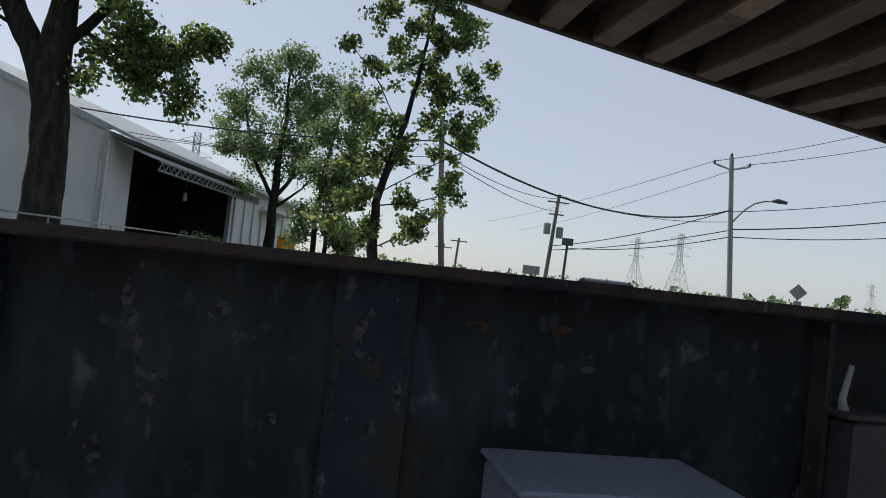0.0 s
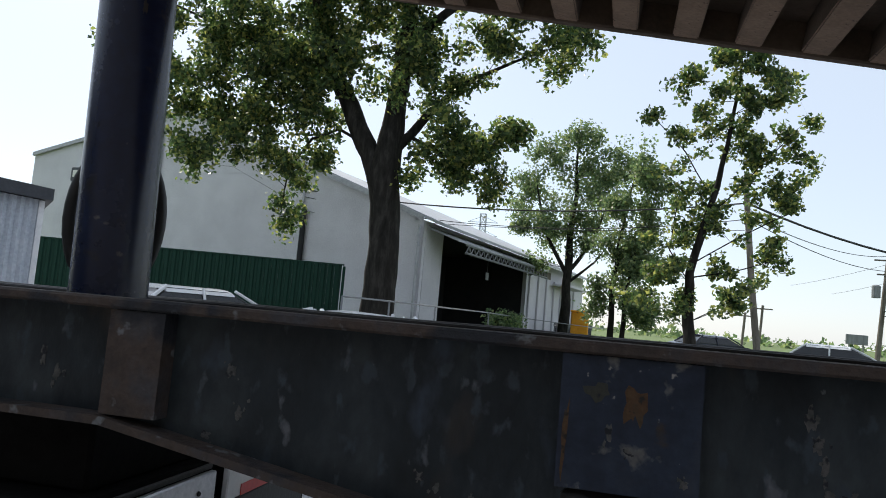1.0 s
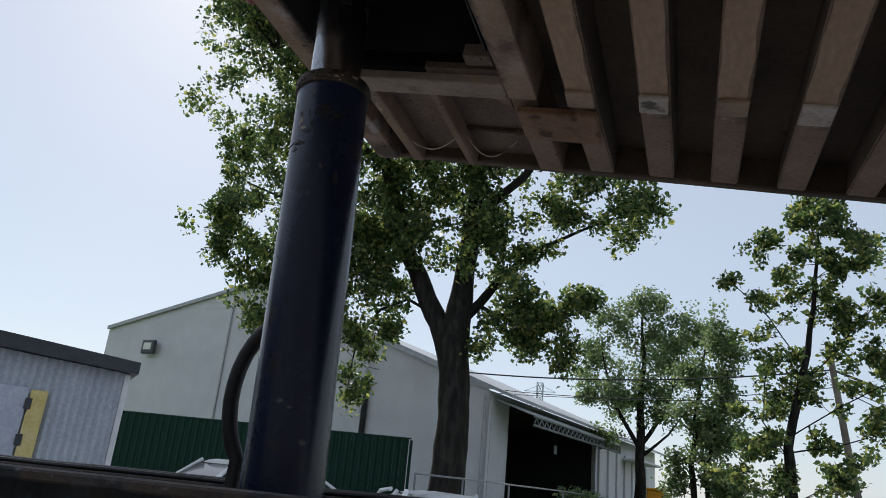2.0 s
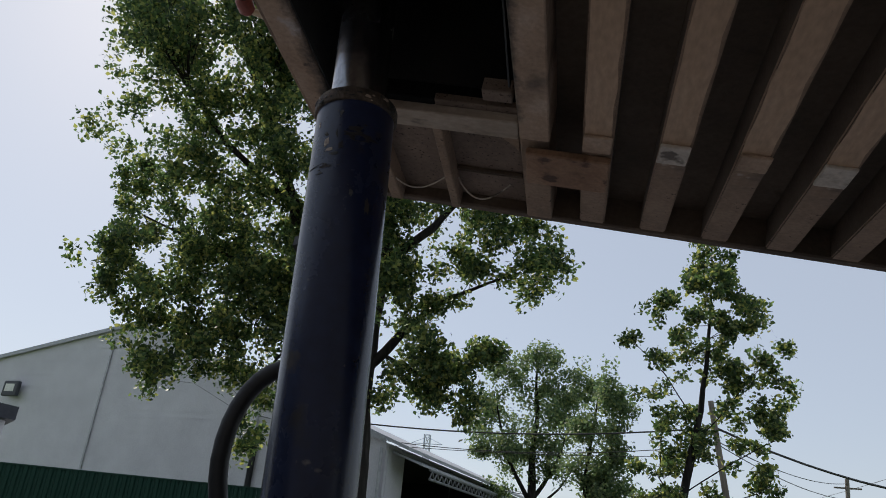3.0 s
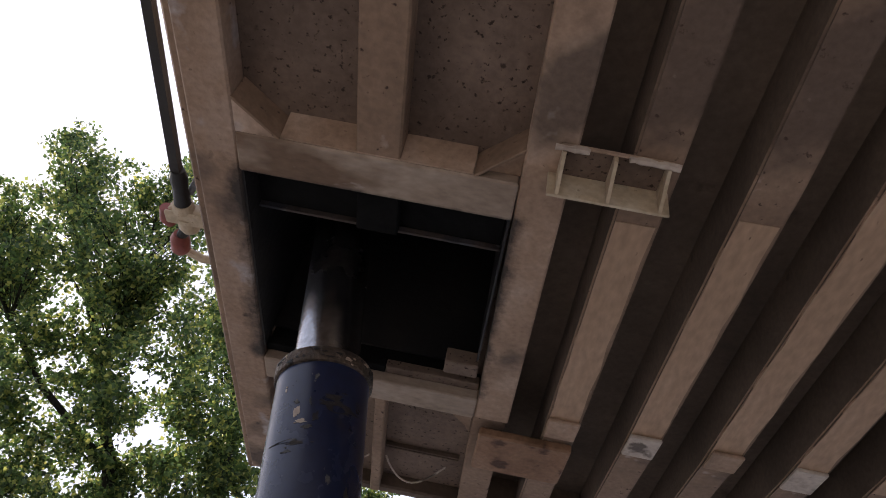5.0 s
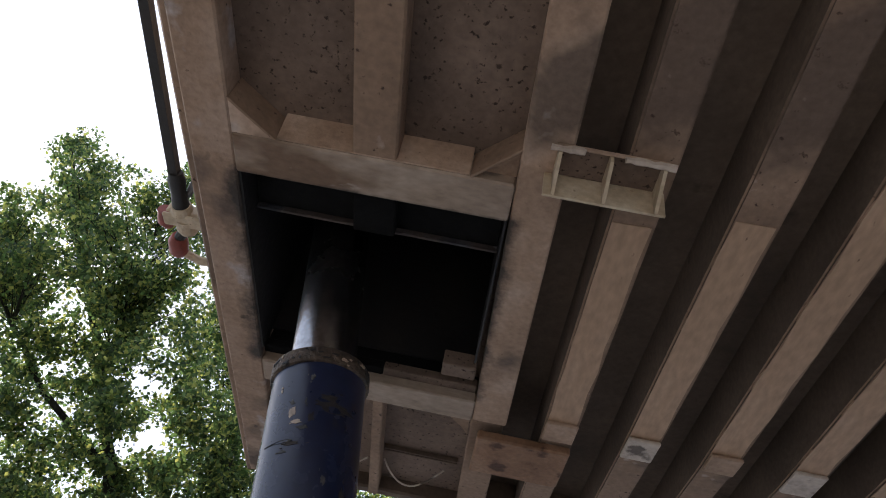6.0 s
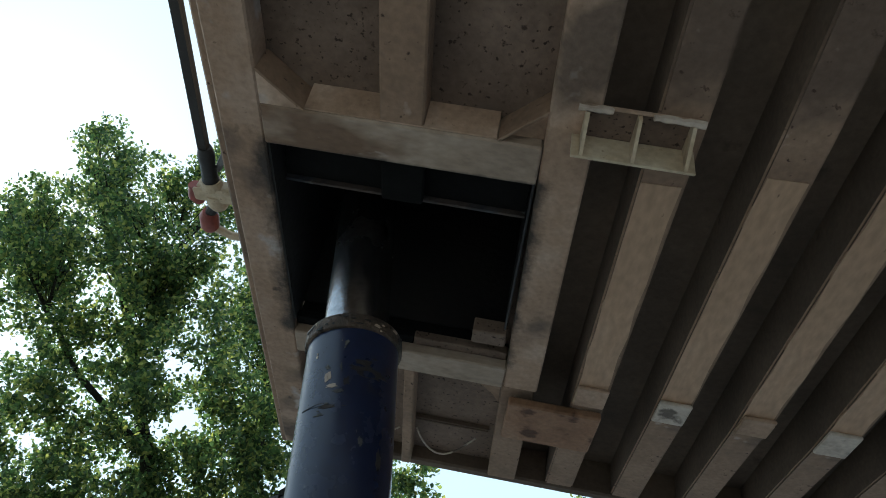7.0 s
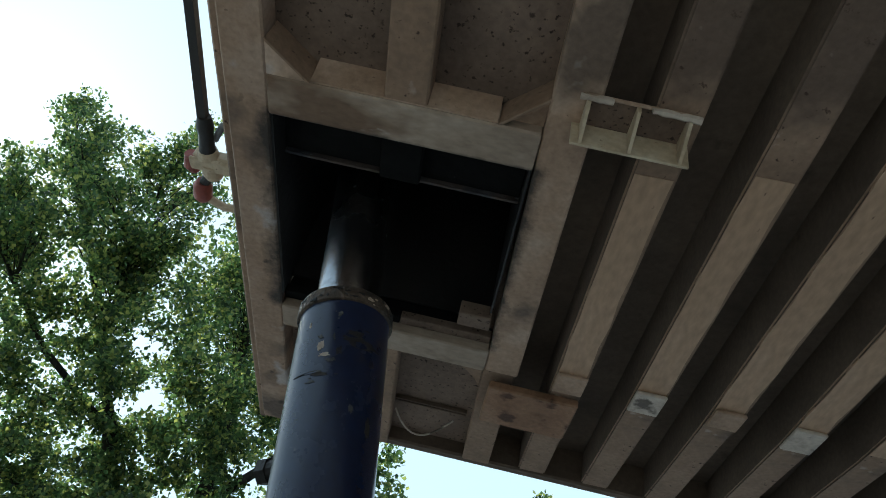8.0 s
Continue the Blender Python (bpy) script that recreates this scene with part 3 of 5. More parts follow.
# caked grease and wear along the collar's rim
rnd = random.Random(77)
for i in range(16):
    a, w = FACE + radians(-70 + 9.5 * i + rnd.uniform(-3, 3)), rnd.uniform(0.004, 0.014)
    flakes(lambda u, v, lift: on_barrel(u, v, lift * 1.6 + 0.008), collar, M[rnd.choice(("soot", "scuffed", "soot"))], "caked_grease", a * R, L - rnd.uniform(0.012, 0.034), w, rnd.uniform(0.002, 0.006), 300 + i, 2)
bm = lathe(bmesh.new(), [(R - 0.03, L), (R - 0.03, L + 0.66)], 48)
part("inner_stage", bm, M["chrome"], hoist, "oily bare steel inner stage", smooth=True)
bm = lathe(bmesh.new(), [(0.06, -0.1), (0.06, 0.0)], 24)
part("base_trunnion", bm, M["soot"], hoist)
PD = hoist.matrix_world.to_3x3().inverted() @ Vector((-0.86, 0.5, 0))
PD = Vector((PD.x, PD.y, 0)).normalized()
PZ = Vector((0, 0, L - 0.4))
bm = bmesh.new()
tube(bm, [PD * (R - 0.005) + PZ, PD * (R + 0.035) + PZ], 0.024, 14)
tube(bm, [PD * (R + 0.03) + PZ, PD * (R + 0.055) + PZ], 0.03, 6)
part("port_fitting", bm, M["soot"], hoist, "black hydraulic port fitting")
# thick hose that loops behind the barrel
bm = bmesh.new()
pts = []
for i in range(25):
    a = math.pi * (1.28 - 1.56 * i / 24)
    pts.append((-1.575 + 0.15 * math.cos(a), 0.72 + 0.03 * math.cos(a), 1.53 + 0.25 * math.sin(a)))
pts = [(-1.66, 0.66, 1.1)] + pts + [(-1.49, 0.72, 1.1)]
tube(bm, pts, 0.025, 12)
tagged(part("hydraulic_hose", bm, M["rubber"], smooth=True), "thick black rubber hose looping up behind the cylinder", "hose")

# ---- raised dump body, tilted about its rear ----
TILT_DEG = 8.4
BODY = pose(-1.0, 0, 2.762, 0, TILT_DEG, 0)
body = tagged(empty("dump_body", BODY), "raised beige steel dump body with ribbed dusty underside", "dump body")
Y0, Y1 = -0.67, 1.735
FRONT, REAR = -0.81, 7.6
RIBW, PITCH, DEPTH, DEEP, SKEW = 0.11, 0.2625, 0.09, 0.17, 0.026


def bpart(name, bm, mat, label=""):
    return part(name, bm, mat, body, label)


# floor plate with the hoist well cut out of it
WX0, WX1, WY0, WY1 = -0.698, -0.014, 0.177, 0.84
bm = boxes((FRONT, WX0, Y0, Y1, DEPTH, DEPTH + 0.01), (WX1, 0.06, Y0, Y1, DEPTH, DEPTH + 0.01), 
           (WX0, WX1, Y0, WY0, DEPTH, DEPTH + 0.01), (WX0, WX1, 0.957, Y1, DEPTH, DEPTH + 0.01), bevel=0.0)
bpart("floor_plate", bm, M["floor_under"], "pitted brown floor plate")
bpart("floor_plate", boxes((0.06, REAR, Y0, Y1, DEEP, DEEP + 0.01), bevel=0.0), M["grime_shade"], "dirty floor plate, darkened as shade between the ribs")


def rib_bm():
    """A cross rib: flat boxed channel whose ends taper up towards the body's sides."""
    bm = bmesh.new()
    prof = [(Y0, DEEP), (Y0, 0.035), (-0.06, 0.0), (1.09, 0.0), (Y1, 0.035), (Y1, DEEP)]
    prism(bm, prof, "x", 0, RIBW)
    bmesh.ops.bevel(bm, geom=[e for e in bm.edges if abs(e.verts[0].co.x - e.verts[1].co.x) < 1e-6 and e.verts[0].co.z < 0.05 and e.verts[1].co.z < 0.05],
                    offset=0.006, segments=2, affect="EDGES")
    return bm


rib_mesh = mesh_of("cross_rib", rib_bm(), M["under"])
rib_mesh.materials.append(M["grime_shade"])  # unworn sides: dirt plus shade, both put into the colour
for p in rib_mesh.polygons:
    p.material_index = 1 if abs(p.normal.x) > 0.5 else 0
RIBX0 = 0.216
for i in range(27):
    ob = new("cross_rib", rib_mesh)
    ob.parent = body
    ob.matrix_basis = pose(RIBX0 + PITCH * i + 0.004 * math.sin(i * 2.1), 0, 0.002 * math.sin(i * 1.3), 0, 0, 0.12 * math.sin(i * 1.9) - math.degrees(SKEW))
    if i < 12:
        bm = bmesh.new()
        ya, w = -0.02 + 0.16 * math.sin(i * 1.7 + 1.0), RIBW - 0.014
        edge = [(0.007 + 0.003 * math.sin(3 * k + i), ya + (1.028 - ya) * k / 8) for k in range(9)]
        prism(bm, edge + [(u + w - 0.006 * abs(math.sin(2 * k + i)), v) for k, (u, v) in enumerate(edge[::-1])], "z", -0.0022, 0.004)
        bmesh.ops.recalc_face_normals(bm, faces=bm.faces)
        part("worn_face", bm, M["worn"], ob)
# beams that frame the well
def skewed(x0, x1, y0, y1, z0, z1):
    """A bevelled beam along y that runs a little towards the rear at its far end, like the ribs."""
    bm = boxes((x0, x1, y0, y1, z0, z1), bevel=0.005)
    for v in bm.verts:
        v.co.x += SKEW * v.co.y
    return bm


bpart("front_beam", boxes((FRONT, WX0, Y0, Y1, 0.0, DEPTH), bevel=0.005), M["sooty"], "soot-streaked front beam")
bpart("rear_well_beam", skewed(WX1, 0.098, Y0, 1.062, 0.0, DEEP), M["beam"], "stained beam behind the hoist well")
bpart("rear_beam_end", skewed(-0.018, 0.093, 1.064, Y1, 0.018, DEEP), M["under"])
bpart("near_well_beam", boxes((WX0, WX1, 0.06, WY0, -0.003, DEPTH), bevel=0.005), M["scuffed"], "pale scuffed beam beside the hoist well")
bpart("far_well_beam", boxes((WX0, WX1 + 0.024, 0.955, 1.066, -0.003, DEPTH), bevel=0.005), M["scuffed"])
for a, b, y0, y1 in ((-0.404, -0.297, Y0, 0.06), (-0.325, -0.288, 1.067, Y1), (-0.62, -0.565, 1.067, Y1)):
    bpart("short_rib", boxes((a, b, y0, y1, 0.004, DEPTH), bevel=0.005), M["under"])
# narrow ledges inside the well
# matte black ledges and stub have the well's shade in their colour
bpart("well_ledge", boxes((WX0 + 0.008, WX1 - 0.008, WY0 + 0.003, WY0 + 0.175, 0.09, 0.105), bevel=0.003), M["matte"], "matte black inner ledge with shade in its colour")
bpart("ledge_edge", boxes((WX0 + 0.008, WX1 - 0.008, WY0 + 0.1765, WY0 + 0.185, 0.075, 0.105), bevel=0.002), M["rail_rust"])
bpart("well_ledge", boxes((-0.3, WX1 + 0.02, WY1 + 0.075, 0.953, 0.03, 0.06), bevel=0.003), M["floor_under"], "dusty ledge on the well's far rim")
bpart("well_ledge", boxes((WX0, -0.302, WY1 + 0.075, 0.953, 0.03, 0.06), bevel=0.003), M["matte"], "matte black ledge on the well's far rim, coloured as shade")
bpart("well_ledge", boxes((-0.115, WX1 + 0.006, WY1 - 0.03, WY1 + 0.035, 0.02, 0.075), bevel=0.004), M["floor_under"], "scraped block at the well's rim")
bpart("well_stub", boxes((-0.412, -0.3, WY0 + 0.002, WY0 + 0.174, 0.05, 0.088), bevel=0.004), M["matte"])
# greasy doghouse walls and lid over the well
H = 0.95
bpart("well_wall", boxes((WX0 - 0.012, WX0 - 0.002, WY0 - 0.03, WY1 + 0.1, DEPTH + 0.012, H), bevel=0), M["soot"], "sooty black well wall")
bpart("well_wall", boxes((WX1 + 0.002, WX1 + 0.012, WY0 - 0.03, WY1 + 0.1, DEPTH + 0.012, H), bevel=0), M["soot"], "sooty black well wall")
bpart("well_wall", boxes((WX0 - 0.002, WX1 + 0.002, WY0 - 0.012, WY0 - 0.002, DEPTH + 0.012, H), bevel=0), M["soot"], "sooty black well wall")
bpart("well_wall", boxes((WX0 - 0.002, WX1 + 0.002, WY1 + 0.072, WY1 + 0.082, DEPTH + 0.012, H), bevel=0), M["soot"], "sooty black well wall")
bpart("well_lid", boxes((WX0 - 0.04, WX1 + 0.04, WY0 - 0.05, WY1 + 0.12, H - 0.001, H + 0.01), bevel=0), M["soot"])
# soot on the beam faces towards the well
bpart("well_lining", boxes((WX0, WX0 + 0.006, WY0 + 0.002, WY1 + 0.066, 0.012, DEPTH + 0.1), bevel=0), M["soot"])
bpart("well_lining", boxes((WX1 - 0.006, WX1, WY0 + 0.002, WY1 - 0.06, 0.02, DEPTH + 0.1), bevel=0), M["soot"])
# black strip covers the far beam's lit side, standing in for shade
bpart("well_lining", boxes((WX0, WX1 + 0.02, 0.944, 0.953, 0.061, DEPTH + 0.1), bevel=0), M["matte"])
# corner gussets: a flat triangle in each corner with a diagonal flange that stands up to the floor plate
for x0, sx, zt in ((WX0, 1, 0.002), (WX1 + 0.001, -1, 0.03)):
    bm = bmesh.new()
    prism(bm, [(x0 + sx * 0.001, 0.059), (x0 + sx * 0.1, 0.059), (x0 + sx * 0.001, -0.03)], "z", zt, zt + 0.008)
    g = bpart("corner_gusset", bm, M["beam"], "welded corner gusset plate")
    bm = bmesh.new()
    prism(bm, [(x0 + sx * 0.1, 0.059), (x0 + sx * 0.108, 0.059), (x0 + sx * 0.002, -0.038), (x0 + sx * 0.002, -0.029)], "z", 0.001, DEPTH - 0.001)
    part("diagonal_flange", bm, M["under"], g)
    bm = bmesh.new()
    tube(bm, [(x0 + sx * (0.108 - 0.0107 * k), 0.058 - 0.0098 * k, 0.0) for k in range(11)], [0.0022 + 0.0012 * math.sin(k * 2.3) for k in range(11)], 5)
    part("weld_bead", bm, M["under"], g)
# folded lip along the near beam
bpart("beam_lip", prism(bmesh.new(), [(0.059, 0.004), (0.059, DEPTH - 0.001), (0.04, DEPTH - 0.001), (0.055, 0.004)], "x", WX0 + 0.11, WX1 - 0.11), M["beam"], "dusty sloping lip")
# open two-cell bracket hung between the beam and the first rib
bx0, bx1, by0, by1 = 0.043, 0.314, -0.074, 0.012
br = bpart("hanging_bracket", boxes((bx0, bx1, by1 - 0.007, by1, -0.082, -0.002), bevel=0.0015), M["white_paint"], "pale chipped open-bottomed bracket")
for x in (bx0 + 0.022, 0.177, bx1 - 0.022):
    part("divider", prism(bmesh.new(), [(by0, -0.002), (by0, -0.03), (by1 - 0.008, -0.08), (by1 - 0.008, -0.002)], "x", x - 0.004, x + 0.004), M["white_paint"], br)
part("lip", boxes((bx0 + 0.012, bx1 - 0.012, by0 - 0.006, by0 - 0.001, -0.014, -0.002), bevel=0.001), M["beam"], br)
part("back_plate", boxes((bx0 + 0.02, bx1 - 0.02, by0, by1 - 0.008, -0.003, 0.003), bevel=0), M["floor_under"], br)
rnd = random.Random(4)
for xa, xb in ((bx0, bx0 + 0.075), (bx1 - 0.11, bx1)):
    pts = [(xa + (xb - xa) * k / 9, by0 - 0.006, -0.024 + 0.004 * rnd.random()) for k in range(10)]
    part("weld_bead", tube(bmesh.new(), pts, [0.006 + 0.004 * rnd.random() for _ in pts], 6), M["pad"], br, "lumpy pale weld")
# hanging plate box at the far side and its neighbours
pb = bpart("mounting_box", boxes((0.04, 0.352, 1.108, 1.336, -0.03, 0.003), bevel=0.006), M["rusty_plate"], "rust-tinted mounting plate across two ribs")
# bare wear pads on the ribs
for i, big in ((0, 0.9), (1, 1.0), (2, 0.85), (3, 1.12), (5, 1.0), (8, 1.0)):
    x = RIBX0 + PITCH * i + SKEW
    bm = boxes((x + 0.004, x + RIBW - 0.004, 0.965, 0.965 + 0.115 * big, -0.016, -0.0015), bevel=0.004)
    bpart("wear_pad", bm, M["pad"] if i in (1, 3, 8) else M["beam"], "scraped pale pad" if i in (1, 3, 8) else "")
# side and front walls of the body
# the far wall takes the same shade-darkened brown
bpart("side_wall", boxes((FRONT, REAR, Y1, Y1 + 0.05, 0.03, 1.6), bevel=0.008), M["grime_shade"], "plain steel side wall")
bpart("side_wall", boxes((FRONT, REAR, Y0 - 0.05, Y0, 0.03, 1.6), bevel=0.008), M["under"], "plain steel side wall")
bpart("front_wall", boxes((FRONT - 0.03, FRONT, Y0 - 0.05, Y1 + 0.05, 0.02, 1.75), bevel=0.008), M["under"], "plain steel front wall")
bpart("tailgate", boxes((REAR, REAR + 0.05, Y0 - 0.05, Y1 + 0.05, 0.03, 1.6), bevel=0.008), M["under"], "plain steel tailgate")
# long seam plates seen between the ribs
for i, y0, y1 in ((1, -0.25, 0.1), (2, 0.25, 0.5), (3, 0.6, 0.85), (4, 0.05, 0.35)):
    x = RIBX0 + PITCH * i + RIBW + 0.02
    bpart("weld_strip", boxes((x, x + 0.012, y0, y1, DEEP - 0.006, DEEP - 0.001), bevel=0.001), M["beam"])
# loose cables drooping at the far side, a thin shelf angle and a brace in the cell's corner
for xa, xb, yy, drop in ((-0.275, -0.045, 1.5, 0.06), (-0.6, -0.34, 1.52, 0.04)):
    bm = bmesh.new()
    tube(bm, [(xa + (xb - xa) * i / 14, yy + 0.06 * math.sin(math.pi * i / 14), 0.04 - drop * math.sin(math.pi * (i / 14) ** 0.8)) for i in range(15)], 0.0035, 6)
    bpart("loose_cable", bm, M["pad"], "thin pale drooping cable")
bpart("shelf_angle", boxes((-0.286, 0.0, 1.475, 1.482, DEPTH - 0.02, DEPTH - 0.002), (-0.286, 0.0, 1.5, 1.506, DEPTH - 0.014, DEPTH - 0.002), bevel=0.001), M["grime_shade"])
bpart("corner_brace", prism(bmesh.new(), [(-0.09, 1.067), (0.005, 1.067), (0.008, 1.19), (-0.012, 1.15)], "z", 0.02, 0.03), M["under"])
# hinge bearing at the rear, down to the frame
for y in (0.0, 2 * MID_Y):
    bm = boxes((6.55, 6.75, y - 0.04, y + 0.04, RAIL_TOP - 0.023, 1.87), bevel=0.01)
    part("hinge_post", bm, M["rail"], trailer)
part("rear_leg", boxes((6.5, 6.7, -0.06, 0.06, 0.0, 0.655), bevel=0.01), M["rail"], trailer)
part("rear_leg", boxes((6.5, 6.7, 2 * MID_Y - 0.06, 2 * MID_Y + 0.06, 0.0, 0.655), bevel=0.01), M["rail"], trailer)

# tarp bar across the front with its clevis
bar = tagged(empty("tarp_bar", BODY), "black tarp bar with white and red clevis on the body's front", "tarp bar")
bx, bz = -0.991, 0.2
part("rod", tube(bmesh.new(), [(bx + 0.045, -0.72, bz), (bx, 0.46, bz)], 0.019, 4), M["soot"], bar)
part("sleeve", tube(bmesh.new(), [(bx + 0.006, 0.4, bz), (bx + 0.004, 0.43, bz), (bx + 0.002, 0.47, bz), (bx, 0.53, bz)], [0.02, 0.027, 0.023, 0.026], 14), M["rubber"], bar, smooth=True)
bm = boxes((bx - 0.055, bx + 0.155, 0.55, 0.6, bz - 0.03, bz - 0.014), (bx - 0.05, bx + 0.15, 0.55, 0.572, bz - 0.0138, bz + 0.03), bevel=0.006)
tube(bm, [(bx, 0.53, bz), (bx, 0.556, bz)], [0.03, 0.036], 18)
tube(bm, [(bx + 0.01, 0.578, bz), (bx + 0.01, 0.62, bz), (bx + 0.01, 0.64, bz)], [0.036, 0.036, 0.026], 18)
part("clevis", bm, M["white_paint"], bar, "chipped white clevis block")
part("joint_plate", tube(bmesh.new(), [(bx - 0.055, 0.555, bz - 0.005), (bx - 0.055, 0.6, bz - 0.005), (bx - 0.05, 0.625, bz - 0.005)], [0.02, 0.028, 0.016], 16), M["red_paint"], bar, "faded red joint plate", smooth=True)
part("cap", tube(bmesh.new(), [(bx - 0.03, 0.67, bz), (bx - 0.035, 0.69, bz), (bx - 0.04, 0.735, bz), (bx - 0.042, 0.75, bz)], [0.022, 0.031, 0.031, 0.022], 20), M["red_paint"], bar, "faded red cap", smooth=True)
part("pin", tube(bmesh.new(), [(bx - 0.005, 0.635, bz), (bx - 0.03, 0.68, bz)], 0.018, 10), M["soot"], bar)
part("arm", tube(bmesh.new(), [(bx - 0.02, 0.745, bz), (bx + 0.03, 0.77, bz), (bx + 0.09, 0.765, bz), (FRONT - 0.028, 0.74, bz)], 0.014, 8), M["white_paint"], bar, smooth=True)
part("guide_hoop", tube(bmesh.new(), [(bx + 0.02, 0.5, bz + 0.02), (bx + 0.05, 0.44, bz + 0.02), (bx + 0.1, 0.42, bz + 0.02), (FRONT - 0.028, 0.44, bz + 0.02)], 0.011, 8), M["polegrey"], bar, smooth=True)
part("stub_axle", tube(bmesh.new(), [(bx + 0.06, 0.53, bz + 0.04), (FRONT - 0.028, 0.5, bz + 0.04)], 0.03, 12), M["soot"], bar, smooth=True)


# ---- trees ----
def leaf_cloud(name, centres, per, spread, size, mat, parent, seed):
    """Many folded leaves scattered round the twig ends."""
    rs = np.random.RandomState(seed)
    c = np.repeat(np.asarray(centres), per, axis=0)
    n = len(c)
    d = np.clip(rs.normal(size=(n, 3)), -1.7, 1.7) * spread * np.array([1, 1, 0.85])
    p = c + d
    nrm = rs.normal(size=(n, 3)) + np.array([0, 0, 0.5])
    nrm /= np.linalg.norm(nrm, axis=1)[:, None]
    a = np.cross(nrm, rs.normal(size=(n, 3)))
    a /= np.linalg.norm(a, axis=1)[:, None] + 1e-9
    b = np.cross(nrm, a)
    s = size * (0.6 + 0.8 * rs.rand(n))[:, None]
    v = np.stack([p - a * s * 0.55, p + b * s * 0.42 - a * s * 0.1, p + a * s * 0.6 - nrm * s * 0.15, p - b * s * 0.42 - a * s * 0.1], 1).reshape(-1, 3)
    me = bpy.data.meshes.new(name)
    me.vertices.add(4 * n)
    me.vertices.foreach_set("co", v.ravel())
    me.loops.add(4 * n)
    me.loops.foreach_set("vertex_index", np.arange(4 * n, dtype=np.int32))
    me.polygons.add(n)
    me.polygons.foreach_set("loop_start", np.arange(0, 4 * n, 4, dtype=np.int32))
    me.update(calc_edges=True)
    me.materials.append(mat)
    ob = new(name, me)
    ob.parent = parent
    return ob


def tree(label, trunk, limbs, crowns, per, spread, size, mat, seed, group="yard trees"):
    """trunk: (point, radius) pairs; limbs: lists of the same; crowns: (clumps, cover) pairs with clumps (x, y, z, radius, half height)."""
    rnd = random.Random(seed)
    root = tagged(empty("tree"), label, "tree", group=group)
    bm = bmesh.new()
    nodes = []
    lobes = [(*l, cover) for clumps, cover in crowns for l in clumps]
    low = min(l[2] - l[4] for l in lobes) - 0.4
    for line in [trunk] + limbs:
        pts, rad = [], []
        for (p, r), (q, s) in zip(line, line[1:]):
            for k in range(5):
                f = k / 5
                w = Vector(p).lerp(Vector(q), f)
                w += Vector((noise.noise(w * 0.9 + Vector((seed, 0, 0))), noise.noise(w * 0.9 + Vector((0, seed, 5))), 0)) * 0.1 * min(1, w.z / 2)
                pts.append(w)
                rad.append((r + (s - r) * f) * (1 + 0.1 * noise.noise(w * 3)))
        pts.append(Vector(line[-1][0]))
        rad.append(line[-1][1])
        tube(bm, pts, rad, 14 if rad[0] > 0.12 else 8)
        nodes += [(p, r) for p, r in zip(pts, rad) if p.z > low]
    part("trunk", bm, M["bark"], root, smooth=True)
    ends = []
    bm = bmesh.new()
    for x, y, z, r, h, cover in sorted(lobes, key=lambda l: l[2]):
        c = Vector((x, y, z))
        count = max(3, round(cover * math.pi * r * h / (0.25 * size * size * 5 * per)))
        knots = []
        for k in range(max(3, count // 3)):
            d = Vector((rnd.gauss(0, 1), rnd.gauss(0, 1), rnd.gauss(0, 1))).normalized() * (rnd.random() ** 0.36)
            knots.append(c + Vector((d.x * r * 1.15, d.y * r * 1.5, d.z * h * 1.15)))
        for k in range(count):
            e = knots[k % len(knots)] + Vector((rnd.gauss(0, 0.24 * r), rnd.gauss(0, 0.3 * r), rnd.gauss(0, 0.24 * h)))
            near = sorted(nodes, key=lambda q: (q[0] - e).length + 1.2 * max(0, q[0].z - e.z))[:3]
            p, pr = near[rnd.randrange(len(near))]
            mid = p.lerp(e, 0.55) + Vector((rnd.gauss(0, 0.08), rnd.gauss(0, 0.08), 0.1 * (e - p).length))
            r0 = min(pr * 0.45, 0.006 + 0.008 * (e - p).length)
            tube(bm, [p, mid, e], [r0, r0 * 0.6, 0.004], 4, caps=False)
            reach = min(1.0, 0.7 / max(0.1, (e - mid).length))
            ends += [e.lerp(mid, reach * j / 4) for j in range(5)]
            if len(nodes) < 900 and (e - p).length > 0.5:
                nodes.append((mid.lerp(e, 0.4), r0 * 0.6))
    part("branch_work", bm, M["bark"], root)["kind"] = "stuff"
    leaf_cloud("crown", [tuple(e) for e in ends], per, spread, size, mat, root, seed)["kind"] = "stuff"
    return root


# big poplar in front of the warehouse: one trunk that forks into a leaning limb and a straight one
POPLAR_LEFT = [(-11.2, 16.6, 8.9, 1.34, 1.11), (-11.5, 16.4, 6.8, 0.97, 1.04), (-11.3, 16.4, 5.3, 0.67, 0.59), (-9.7, 16.7, 7.5, 1.04, 1.04), (-9.4, 16.7, 9.0, 1.26, 1.11),
               (-9.8, 16.7, 6.0, 0.74, 0.82), (-8.8, 17.0, 5.0, 0.53, 0.53), (-8.8, 17.0, 3.6, 0.39, 0.53), (-8.2, 16.7, 9.0, 1.11, 1.11), (-8.4, 17.0, 6.9, 0.82, 0.74),
               (-7.8, 17.1, 5.7, 0.49, 0.45), (-6.9, 16.7, 9.3, 1.04, 0.89), (-12.7, 16.0, 8.1, 0.89, 1.04), (-13.7, 16.7, 9.0, 0.33, 0.45), (-14.0, 16.9, 10.8, 0.59, 1.04)]
